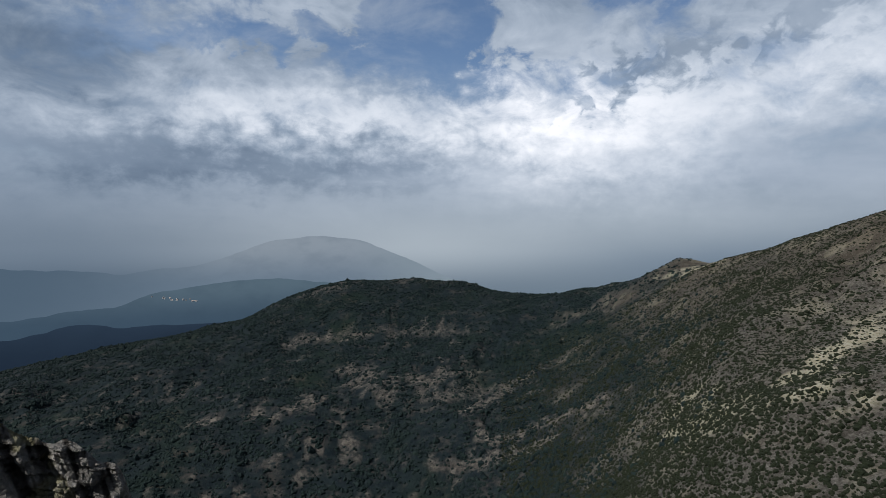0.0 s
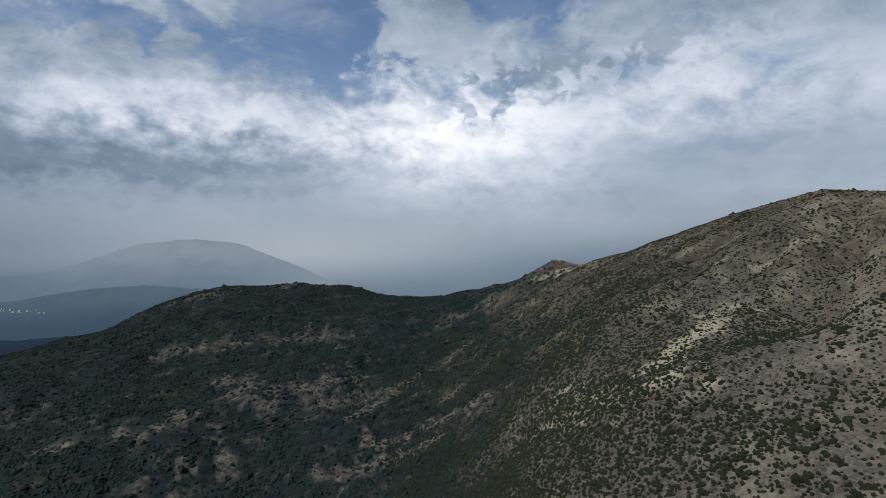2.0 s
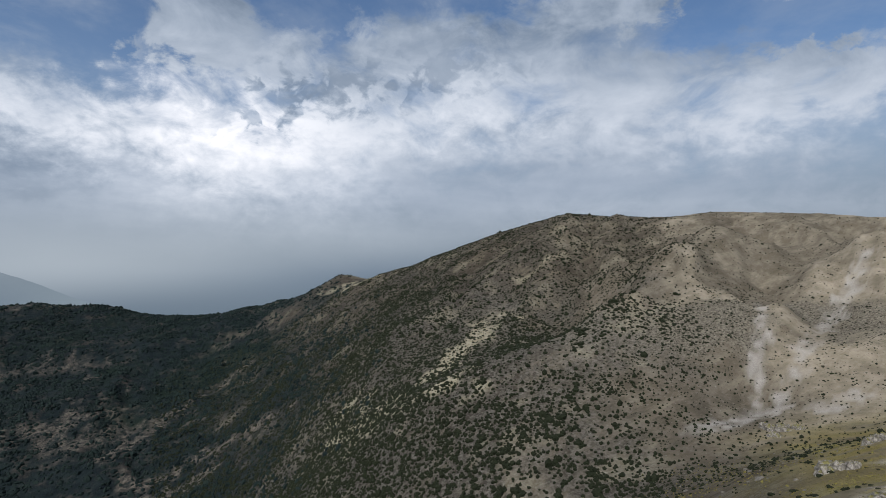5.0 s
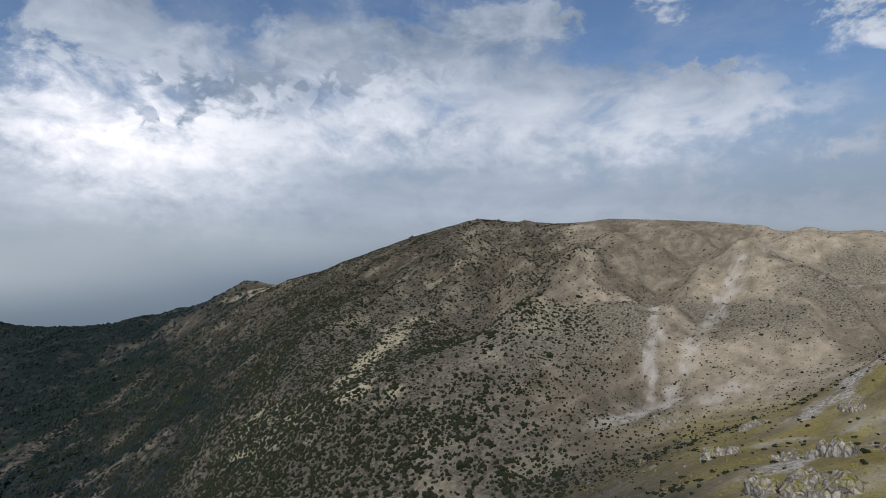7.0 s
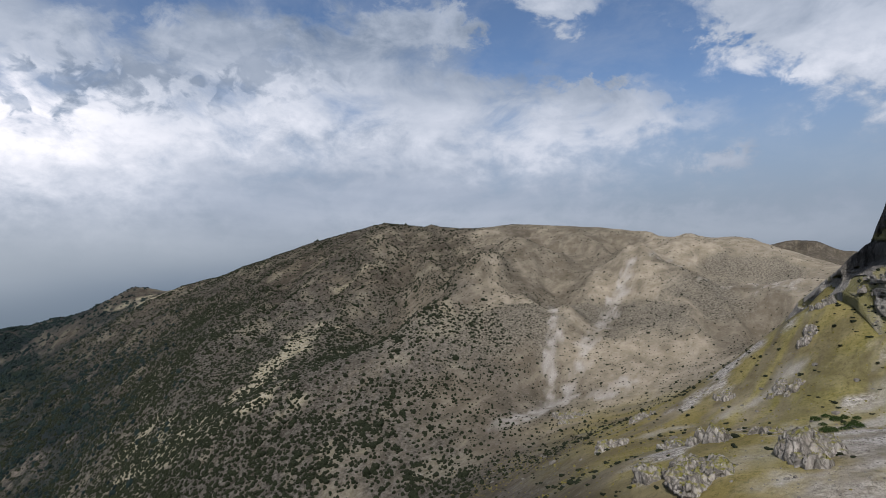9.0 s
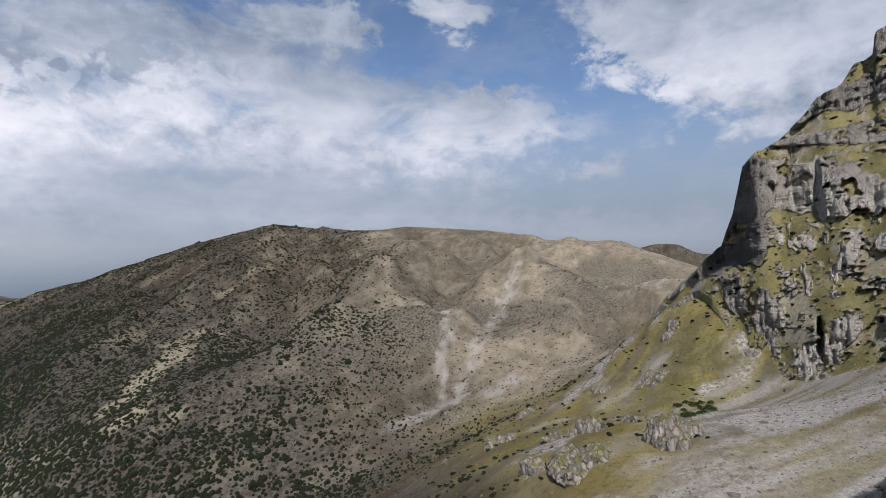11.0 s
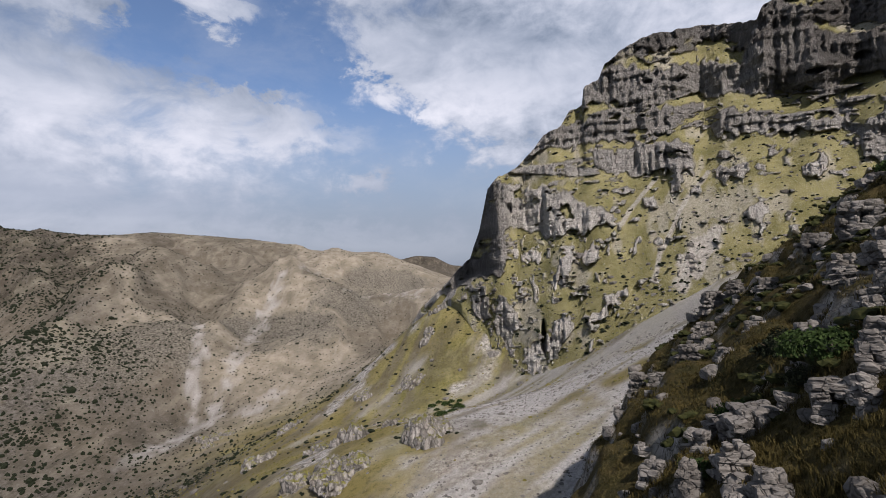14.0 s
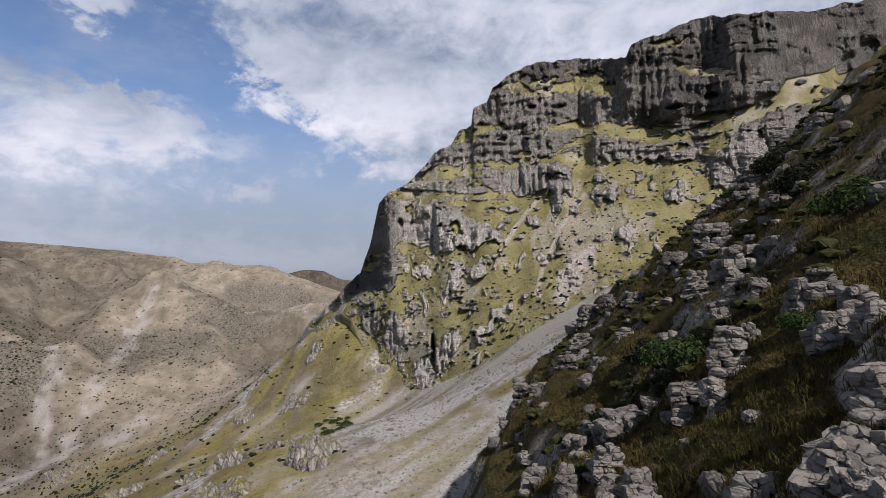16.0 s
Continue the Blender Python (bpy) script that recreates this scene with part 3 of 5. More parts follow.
def grid_mesh(name, X, Y, Z, closed=False):
    """A quad sheet from three equal arrays of rows."""
    nr, nc = X.shape
    me = bpy.data.meshes.new(name)
    co = np.stack([X, Y, Z], -1).reshape(-1, 3)
    i = np.arange(nr * nc).reshape(nr, nc)
    if closed:
        i = np.concatenate([i, i[:, :1]], 1)
    q = np.stack([i[:-1, :-1], i[:-1, 1:], i[1:, 1:], i[1:, :-1]], -1).reshape(-1, 4)
    me.vertices.add(len(co))
    me.vertices.foreach_set("co", co.astype(np.float32).ravel())
    me.loops.add(q.size)
    me.loops.foreach_set("vertex_index", q.astype(np.int32).ravel())
    me.polygons.add(len(q))
    me.polygons.foreach_set("loop_start", np.arange(0, q.size, 4, dtype=np.int32))
    me.polygons.foreach_set("use_smooth", np.ones(len(q), bool))
    me.update(calc_edges=True)
    return me


def set_attr(me, name, values):
    a = me.attributes.new(name, "FLOAT", "POINT")
    a.data.foreach_set("value", np.clip(values, 0, 1).astype(np.float32).ravel())


def slope_of(X, Y, Z):
    """Steepness (0 flat, 1 upright) of a sheet, and its normals' z."""
    du = np.stack([np.gradient(a, axis=1) for a in (X, Y, Z)], -1)
    dv = np.stack([np.gradient(a, axis=0) for a in (X, Y, Z)], -1)
    n = np.cross(du, dv)
    n /= np.linalg.norm(n, axis=-1, keepdims=True) + 1e-9
    return 1 - np.abs(n[..., 2])


def seg_dist(x, y, pts):
    """Distance to a line through points, and how far along it (0..1)."""
    best, t_at = np.full(x.shape, 1e9), np.zeros(x.shape)
    for k, ((ax, ay), (bx, by)) in enumerate(zip(pts, pts[1:])):
        t = np.clip(((x - ax) * (bx - ax) + (y - ay) * (by - ay)) / ((bx - ax) ** 2 + (by - ay) ** 2), 0, 1)
        r = np.hypot(x - ax - t * (bx - ax), y - ay - t * (by - ay))
        t_at = np.where(r < best, (k + t) / (len(pts) - 1), t_at)
        best = np.minimum(best, r)
    return best, t_at


# scars of bare earth and rock in the wooded valley: bearings and angles of height, half width, strength
SCARS = [([sighted(*p) for p in pts], w, k) for pts, w, k in (
    ([(-14.8, -9.1), (-11.3, -9.0), (-7.4, -8.7)], 22, 0.75), ([(-6.3, -8.6), (-1.9, -8.6), (2.1, -8.6)], 18, 0.6), ([(-9.8, -11.9), (-6.7, -13.5), (-3.5, -13.6), (3.3, -12.5)], 20, 0.75),
    ([(-9.0, -13.5), (-5.9, -15.1)], 13, 0.8), ([(-4.3, -14.3), (-0.7, -15.1), (3.3, -14.4)], 16, 0.7), ([(-22.7, -16.1), (-19.9, -15.0), (-16.6, -16.0), (-13.6, -15.1)], 18, 0.9),
    ([(-12.7, -15.3), (-11.9, -14.5)], 6, 1.0), ([(-13.3, -19.4), (-9.4, -18.7)], 10, 0.9), ([(13.5, -9.9), (9.7, -11.9), (6.5, -14.3), (2.1, -16.2)], 13, 0.9),
    ([(17.6, -14.5), (13.1, -15.8), (9.7, -17.5), (4.1, -18.8)], 15, 0.95), ([(10.0, -18.9), (5.3, -20.5), (-0.7, -21.3)], 14, 0.8), ([(15.4, -21.9), (13.9, -22.7)], 8, 1.0),
    ([(-27.6, -19.4), (-24.4, -20.5)], 7, 0.9), ([(18.0, -6.1), (20.9, -4.0)], 13, 1.0), ([(19.0, -9.4), (21.6, -6.3)], 10, 0.9), ([(-16, -21), (-13.3, -20)], 5, 0.7))]


def patches(x, y):
    """What covers the ground at each place."""
    d = np.hypot(x, y)
    az = np.degrees(np.arctan2(x, y)) % 360
    az = np.where(az > 270, az - 360, az)
    n1, n2 = fbm(x / 60, y / 60, octaves=4, seed=31), fbm(x / 18, y / 18, octaves=4, seed=32)
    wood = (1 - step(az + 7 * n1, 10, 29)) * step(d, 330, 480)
    earth = 0.0 * d
    n3 = fbm(x / 7, y / 7, octaves=3, seed=33)
    for pts, w, strong in SCARS:
        r, t = seg_dist(x, y, pts)
        earth = np.maximum(earth, strong * step(w * (1 + 1.3 * n2 + 0.8 * n1 + 0.6 * n3) - r, -0.35 * w, 0.8 * w))
    stony = step(d, 1490, 1540) * (1 - step(d, 1620, 1680)) * step(az, -17, -13) * (1 - step(az, 1, 5)) * step(n2, -0.1, 0.4) * 0.8
    earth = np.maximum(earth, stony)
    earth = wood * np.maximum(earth * 0.8, 0.55 * step(n2 + 0.6 * n1, 0.62, 0.95) * (1 - step(d, 1250, 1450)))
    green = step(az + 4 * n1, 58, 72) * (1 - step(d, 330, 420))
    green = np.maximum(green * (d > 70), (d <= 70) * 0.4)
    green = green * (0.55 + 0.45 * step(n2, -0.4, 0.3))
    strip = fbm((0.3 * x + 0.95 * y) / 6 + 0.5 * n2, (0.3 * y - 0.95 * x) / 60, octaves=4, seed=35)
    green = green * (1 - 0.7 * step(strip, 0.12, 0.5))
    # stony clearings and painted sun patches on the hill's brow, pale grass on its far half
    brow, t = seg_dist(x, y, [polar(24, 560), polar(26, 470), polar(30, 440), polar(34, 425)])
    brow2, t2 = seg_dist(x, y, [polar(33, 470), polar(36, 540), polar(39, 600)])
    bare_lit = np.maximum(step(26 + 30 * n2 - brow, 0, 25), step(20 + 30 * n2 - brow2, 0, 25)) * 0.6
    # a passing spot of sunlight, painted on as pale ground
    sun_spot, t3 = seg_dist(x, y, [polar(41.5, 715), polar(44.5, 750), polar(46, 775)])
    bare_lit = np.maximum(bare_lit, step(13 + 14 * n2 - sun_spot, 0, 14) * 0.4)
    knob, t4 = seg_dist(x, y, [polar(22.5, 1200), polar(25, 1150)])
    bare_lit = np.maximum(bare_lit, step(35 + 40 * n2 - knob, 0, 35) * 0.7)
    bare_lit = np.maximum(bare_lit, step(n2 + 0.5 * n1, 0.35, 0.8) * 0.2)
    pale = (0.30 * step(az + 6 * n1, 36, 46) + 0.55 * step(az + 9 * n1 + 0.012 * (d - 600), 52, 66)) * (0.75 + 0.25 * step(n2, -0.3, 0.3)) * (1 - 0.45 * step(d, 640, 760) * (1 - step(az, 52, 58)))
    # relief shading put into the colour: ribs paler, gullies darker
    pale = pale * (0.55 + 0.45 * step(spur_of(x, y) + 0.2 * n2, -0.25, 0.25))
    return wood, earth, green, bare_lit, pale, az, d


# grey scrub in the hollows of the open hill: place and half width
SCRUB = [(sighted(a, e), w) for a, e, w in ((52.5, -5.8, 42), (57.5, -5.6, 46), (61, -4.2, 30), (68.5, -4.6, 40), (72.5, -4.6, 48), (77, -2.6, 45), (79.5, -0.6, 55), (82.5, -0.8, 45), (47, -7, 30))]


def scrub_cover(x, y):
    n = fbm(x / 20, y / 20, octaves=4, seed=34)
    out = 0.0 * x
    for (cx, cy), w in SCRUB:
        out = np.maximum(out, np.exp(-((x - cx) ** 2 + (y - cy) ** 2) / w ** 2))
    return step(out + 0.35 * n, 0.3, 0.75)


def scree_cover(x, y):
    n = fbm(x / 14, y / 14, octaves=4, seed=41)
    d1, t1 = seg_dist(x, y, [polar(62.6, 610), polar(63.1, 490), polar(62.2, 405), polar(60.5, 372), polar(57, 345)])
    d2, t2 = seg_dist(x, y, [polar(70.5, 660), polar(69, 600), polar(66.3, 480), polar(63.5, 400)])
    n5 = fbm(x / 5, y / 5, octaves=3, seed=42)
    a = step(4.2 * (0.25 + t1) + 6 * n + 3 * n5 - d1, -3, 3) * (1 - 0.6 * step(t1, 0.8, 1.0)) * (0.6 + 0.3 * t1 + 0.3 * n5)
    b = step(4.5 + 8 * n + 4 * n5 - d2, -3.5, 3.5) * (0.75 + 0.4 * n5)
    d3, t3 = seg_dist(x, y, [polar(69.5, 420), polar(67.5, 405)])
    c = step(10 + 6 * n + 4 * n5 - d3, -1, 2)
    return 0.58 * np.maximum(np.maximum(a, b * 0.8), c * (0.55 + 0.4 * n5)) * (0.7 + 0.5 * step(n5, -0.5, 0.3))


def chute_cover(x, y):
    """The long stone chute below the cliffs."""
    n = fbm(x / 9, y / 9, octaves=4, seed=43)
    d1, t1 = seg_dist(x, y, [polar(122, 112), polar(112.6, 125), polar(105, 125), polar(97, 120), polar(88, 112), polar(82, 104), polar(77, 96)])
    a = step(line(t1, (0, 5), (0.3, 12), (0.55, 20), (0.7, 7), (1, 1.5)) + line(t1, (0, 9), (0.6, 9), (1, 3)) * n - d1, -4, 5)
    d4, t4 = seg_dist(x, y, [polar(114, 102), polar(107, 92), polar(101, 84), polar(94, 80), polar(88, 77)])
    a = np.maximum(a, step(15 + 7 * n - d4, -4, 5))
    d5, t5 = seg_dist(x, y, [polar(111, 160), polar(104, 156), polar(99, 160), polar(94, 168), polar(88, 150)])
    a = np.maximum(a, 0.75 * step(24 + 8 * n - d5, -5, 6))
    d2, t2 = seg_dist(x, y, [polar(84, 215), polar(80, 200), polar(72, 185)])
    b = step(2.5 + 4 * n - d2, -2, 4) * 0.6
    grown = step(fbm((0.79 * x + 0.61 * y) / 5, (0.79 * y - 0.61 * x) / 45, octaves=4, seed=44), 0.1, 0.5)
    return np.maximum(a * 0.95 * (1 - 0.65 * grown), b)


def build_ground():
    fine = np.arange(-50, 143, 0.27)
    coarse = np.arange(146, 309, 3.0)
    az = np.radians(np.concatenate([fine, coarse]))
    r = np.concatenate([[0.02, 0.6, 1.1], 1.5 * np.exp(np.arange(0, math.log(4700 / 1.5), 0.0135))])
    r = np.concatenate([r[r < 1700], np.linspace(1720, 4700, 70)])
    A, Rr = np.meshgrid(az, r)
    X, Y = Rr * np.sin(A), Rr * np.cos(A)
    Z = ground_height(X, Y)
    me = grid_mesh("ground", X, Y, Z, closed=True)
    steep = slope_of(X, Y, Z)
    wood, earth, green, bare_lit, pale, az_d, d = patches(X, Y)
    scree = np.maximum(scree_cover(X, Y), chute_cover(X, Y) * (d > 62))
    n = fbm(X / 3, Y / 3, octaves=3, seed=51)
    rock_near = np.maximum(step(steep + 0.25 * n, 0.34, 0.6) * (d < 85) * 0.8, (az_d < 0) * (d < 85) * step(steep + 0.4 * n, 0.05, 0.3))
    knolls = step(fbm(X / 16, Y / 16, octaves=4, seed=52), 0.45, 0.75) * (d > 75) * (d < 300) * step(az_d, 55, 65)
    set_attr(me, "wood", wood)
    set_attr(me, "earth", earth)
    set_attr(me, "green", green)
    set_attr(me, "bare_lit", bare_lit * (1 - step(az_d, 50, 60)))
    scrub = scrub_cover(X, Y) * (d > 400) * step(az_d, 40, 46)
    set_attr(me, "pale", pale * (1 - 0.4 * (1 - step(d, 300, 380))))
    set_attr(me, "scrub", scrub * (1 - 0.8 * scree))
    set_attr(me, "stony", step(az_d + 8 * fbm(X / 70, Y / 70, seed=53), 10, 20) * (1 - step(az_d + 0.03 * (d - 400) + 10 * fbm(X / 40, Y / 40, seed=54), 44, 58)) * (0.55 + 0.45 * step(n, -0.3, 0.3)) * (1 - 0.6 * step(d, 600, 800)))
    # where the shoulder's shade is painted in
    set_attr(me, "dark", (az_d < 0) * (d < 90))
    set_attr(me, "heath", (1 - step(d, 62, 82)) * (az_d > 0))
    set_attr(me, "scree", scree * (1 - wood))
    bowl, tb = seg_dist(X, Y, [polar(75, 690), polar(79, 640), polar(83, 640)])
    bowl = step(26 + 30 * n - bowl, 0, 30) * 0.65
    set_attr(me, "rock", np.maximum(np.maximum(rock_near, bowl), knolls * (1 - scree)))
    me.materials.append(GROUND)
    ob = new("ground", me)
    tagged(ob, "mountain country with dry grass slopes, dark woods and grey scree", "ground", kind="structure")
    return ob


ground = build_ground()


# ---------------------------------------------------------------- the cliff mountain
# bearing and angle of height of its skyline
SKYLINE = [(83, -5.2), (84.3, -3.5), (87.4, -0.1), (89.5, 2.0), (90.0, 3.6), (90.6, 5.1), (91.5, 9.0), (92.6, 10.3), (94.4, 11.1), (97.4, 14.1),
           (99.2, 15.0), (100.0, 16.3), (101.3, 16.8), (101.5, 18.3), (103.0, 19.0), (103.6, 20.2), (105.3, 21.4), (108.3, 22.3), (111.2, 22.3),
           (114.0, 22.1), (117.1, 21.8), (117.7, 22.8), (119.2, 23.1), (121.5, 23.5), (123.6, 23.9), (126.9, 23.7), (133, 22.5), (146, 21.5)]
# rock bands: first and last bearing, steepness, upper rim, lower rim
BANDS = [
    (88.6, 104.2, 1.0, [(90, 10.8), (91.6, 10.1), (94.3, 9.6), (98.1, 9.0), (100.8, 7.6), (103.4, 6.3), (104.3, 5.4)],
     [(88, -0.6), (89.6, 0.0), (92.5, 0.5), (93.5, 2.2), (95.8, 4.6), (97.7, 4.2), (101.2, 4.0), (104, 5.0)]),
    (95.0, 112.3, 0.9, [(95, 12.6), (97.4, 14.3), (99.2, 15.2), (105, 16.4), (112, 15.6)], [(95, 11.5), (98, 12.4), (103.3, 13.3), (112, 13.7)]),
    (102.3, 111.4, 0.95, [(102, 12.6), (106, 13.0), (111, 12.6)], [(102, 10.8), (106, 9.8), (111, 9.6)]),
    (100.8, 116.8, 1.0, [(101, 18.8), (102.8, 19.7), (107, 19.6), (111, 19.3), (117, 18.6)], [(101, 16.8), (105.2, 16.7), (109.8, 17.1), (113, 15.5), (117, 16.1)]),
    (101.5, 117.6, 0.8, [(101, 30), (118, 30)], [(102, 19.9), (107, 20.0), (113, 19.9), (117.5, 19.0)]),
    (115.6, 146, 1.0, [(115, 30), (146, 30)], [(115.4, 16.1), (119.5, 15.6), (123.5, 15.2), (126.4, 15.2), (131, 17.4), (146, 18)]),
    (112.0, 124.4, 0.95, [(112, 14.9), (116.3, 14.3), (124, 12.2)], [(112, 13.2), (116.2, 12.3), (124, 11.0)]),
    (123.9, 134, 0.95, [(124.2, 12.0), (126.3, 14.0), (129.4, 15.4), (134, 15.2)], [(124, 9.0), (134, 9.0)]),
    (83, 89.6, 0.9, [(83, 30), (90, 30)], [(83, -6.0), (84.3, -4.6), (87.4, -2.0), (89.6, 0.0)]),
]
# grass that lies in the walls: bearing, height, half widths, lean
LAWNS = [(125.5, 18.9, 4.0, 0.55, -0.33), (108.6, 20.6, 1.5, 0.35, 0.05), (113.6, 20.3, 1.6, 0.5, -0.05), (121.5, 22.3, 2.0, 0.25, 0.05), (94.5, 4.6, 1.2, 0.5, -0.3),
         (99.3, 6.2, 1.0, 0.4, -0.5), (131.5, 15.9, 2.0, 0.4, 0.1)]
# outcrops that break through the lower slopes
KNUCKLES = [(90.6, -2.5, 1.7, 2.6, -0.3), (92.9, -4.9, 1.8, 2.2, -0.2), (94.5, -1.1, 1.0, 1.7, -0.4), (95.5, 2.3, 0.9, 1.2, 0), (98.8, 0.2, 1.7, 2.4, 0.9), (101.3, 1.8, 1.0, 0.9, 0.4),
            (94.6, -7.5, 3.4, 1.5, -0.05), (98.3, -5.8, 2.2, 1.6, 0.5), (101.8, -4.4, 2.2, 0.9, 0.45), (104.5, -2.0, 1.4, 0.7, 0.4),
            (107.6, 3.2, 0.9, 0.4, 0), (111.6, 7.8, 1.5, 0.7, 0), (114.5, 9.2, 1.8, 0.8, 0.1), (117.8, 10.3, 2.0, 0.6, 0.1), (120.5, 8.6, 1.6, 0.9, 0.2), (109.8, 8.6, 0.5, 0.8, 0),
            (116.0, 5.4, 1.6, 0.7, 0.3), (104.0, 8.3, 2.4, 0.25, -0.05)]


def mound(a, e, ca, ce, wa, we, lean):
    """1 inside an oval of bearing and height, falling to 0 at its rim."""
    da = a - ca
    return np.exp(-(da / wa) ** 2 - ((e - ce - lean * da) / we) ** 2)


def build_cliff():
    az = np.arange(83.0, 145.0, 0.105)
    t = np.linspace(0, 1, 460)
    fa, fe, fd = (np.array(v, float) for v in zip(*FOOT))
    foot = np.interp(az, fa, fe)
    away = np.interp(az, fa, fd)
    k = np.hanning(25)
    away = np.convolve(np.pad(away, 12, "edge"), k / k.sum(), "valid")
    top = line(az, *SKYLINE) + 0.16 * fbm(az / 0.9, 0 * az, octaves=4, seed=58)
    A, T = np.meshgrid(az, t)
    # rows follow a smooth line below the broken skyline
    k = np.hanning(121)
    calm = np.convolve(np.pad(top, 60, "edge"), k / k.sum(), "valid")
    calm = np.minimum(np.minimum(calm, top) - 1.0, top - 0.3 * (top - foot))
    calm = np.maximum(np.convolve(np.pad(calm, 20, "edge"), np.hanning(41) / np.hanning(41).sum(), "valid"), foot + 0.3 * (top - foot))
    E = np.where(T < 0.86, foot + (calm - foot) * T / 0.86, calm + (top - calm) * (T - 0.86) / 0.14)
    U, V = radians(1) * A * 195, radians(1) * E * 195
    # ragged outlines of the bands
    Aw = A + 0.45 * fbm(U / 9, V / 9, octaves=3, seed=60)
    Ew = E + 0.6 * fbm(U / 10, V / 14, octaves=4, seed=59) + 0.4 * fbm(U / 2.4, V / 4, octaves=3, seed=51)
    rock = np.zeros_like(A)
    for a0, a1, hard, upper, lower in BANDS:
        up, lo = line(Aw, *upper), line(Aw, *lower)
        b = step(up - Ew, -0.05, 0.35) * step(Ew - lo, -0.15, 0.3) * step(Aw, a0 - 0.15, a0 + 0.3) * (1 - step(Aw, a1 - 0.5, a1 + 0.2))
        rock = np.maximum(rock, hard * b)
    for spec in LAWNS:
        rock = rock * (1 - step(mound(Aw, Ew, *spec), 0.25, 0.5))
    frag = fbm(U / 3.2 + 0.6 * fbm(U / 9, V / 9, seed=52), V / 8, octaves=4, seed=68)
    for spec in KNUCKLES:
        rock = np.maximum(rock, 0.9 * step(mound(A, E, *spec) + 0.75 * frag, 0.46, 0.70))
    # thin beds that show here and there in the grass
    thin = step(fbm(U / 26, V / 3.2, octaves=3, seed=57), 0.34, 0.6) * step(E, 3, 8) * 0.8
    rock = np.maximum(rock, thin)
    rock = np.maximum(rock, 0.7 * step(fbm(U / 3.4, V / 2.0, octaves=4, seed=50), 0.56, 0.74) * step(A, 90, 93))
    rock = rock * (1 - 0.85 * step(fbm(U / 4.5, V / 2.6, octaves=4, seed=49), 0.45, 0.7) * (1 - step(E, 15.5, 17)))
    # walk up each bearing: gentle on the grass, steep on the rock
    lean = np.radians(36 + 38 * rock)
    D = np.empty_like(A)
    D[0] = away
    de = np.radians(np.diff(E, axis=0))
    for i in range(1, len(t)):
        e = np.radians(E[i - 1])
        D[i] = D[i - 1] * (1 + de[i - 1] / np.cos(e) ** 2 / np.maximum(np.tan(lean[i]) - np.tan(e), 0.3))
    # even out the plan from one bearing to the next, but for the corners
    k = np.hanning(41)
    D = np.apply_along_axis(lambda v: np.convolve(np.pad(v, 20, "edge"), k / k.sum(), "valid"), 1, D)
    # the north wall turns away from the sun; the tower stands forward of the wall beside it
    under = line(A, (83, -5.6), (84.3, -4.4), (87.4, -1.8), (89.6, 0.0), (92.5, 0.5), (94, 2.2))
    D = D + 40 * (1 - step(A + 0.35 * fbm(U / 7, V / 30, seed=56), 89.6, 93.0)) ** 1.2 * step(E - under, -0.6, 0.5)
    D = D - 10 * step(A + 0.5 * fbm(U / 8, V / 8, seed=61), 116.0, 118.0) * step(E, 15.0, 17.5)
    Z = D * np.tan(np.radians(E))
    wall = step(rock, 0.35, 0.8)
    # buttresses, chimneys, columns, beds and blocks
    O = 3.5 * fbm(U / 30, Z / 60, octaves=3, seed=62) + (0.4 + 3.2 * wall) * fbm(U / 9, Z / 24, octaves=4, seed=63)
    crack = np.abs(fbm(U / 5.0 + 0.9 * fbm(U / 12, Z / 8, seed=54), Z / 15, octaves=3, seed=64))
    O = O + wall * 2.2 * (1 - step(crack, 0.0, 0.28)) * step(fbm(U / 14, Z / 12, octaves=2, seed=55), -0.1, 0.5)
    col = vnoise(U / 2.6 + 0.5 * fbm(U / 9, Z / 9, seed=78), Z / 24, seed=79) - 0.5
    O = O + wall * (3.2 * np.round(col * 4) / 4 + 1.6 * fbm(U / 1.3, Z / 16, octaves=2, seed=53))
    lay = (Z + 1.6 * fbm(U / 40, Z / 40, seed=65)) / 4.4
    fr = lay - np.floor(lay)
    O = O - wall * (0.55 + 0.8 * step(E, 9, 13)) * step(fr, 0.0, 0.2) * (1 - step(fr, 0.6, 0.95)) * (0.5 + fbm(U / 14, np.floor(lay) * 3.3, seed=66))
    O = O + (0.12 + 0.6 * wall) * fbm(U / 1.9, Z / 3.4, octaves=3, seed=67)
    blk = (Z + 1.2 * fbm(U / 12, Z / 12, seed=74)) / 1.3
    bf = blk - np.floor(blk)
    O = O + wall * (vnoise(U / 2.0 + 7 * np.floor(blk), np.floor(blk), seed=75) - 0.5) * 0.7 * step(bf, 0.0, 0.18)
    O = O - 2.0 * wall
    # two caves in the pale band, hollows under the tower, the dark cleft low in the face
    for ca, ce, wa, we, deep in ((107.6, 18.2, 0.45, 0.25, 6), (110.3, 18.0, 0.7, 0.3, 7), (121.3, 16.7, 0.9, 0.3, 6), (124.6, 17.2, 0.8, 0.35, 5), (96.75, -5.9, 0.33, 1.9, 9),
                                (93.6, 6.9, 0.35, 0.8, 5), (99.0, 5.6, 0.3, 0.9, 4), (136.5, 18.6, 0.8, 0.8, 7)):
        O = O + deep * step(mound(A, E, ca, ce, wa, we, 0.0) + 0.12 * frag, 0.3, 0.7)
    s = 1 + O / D
    X, Y = (f * D * s for f in (np.sin(np.radians(A)), np.cos(np.radians(A))))
    Z = Z * s
    # skirt below, and the broad back of the mountain behind the skyline
    def row(k, out, drop):
        f = 1 + out / np.hypot(X[k], Y[k])
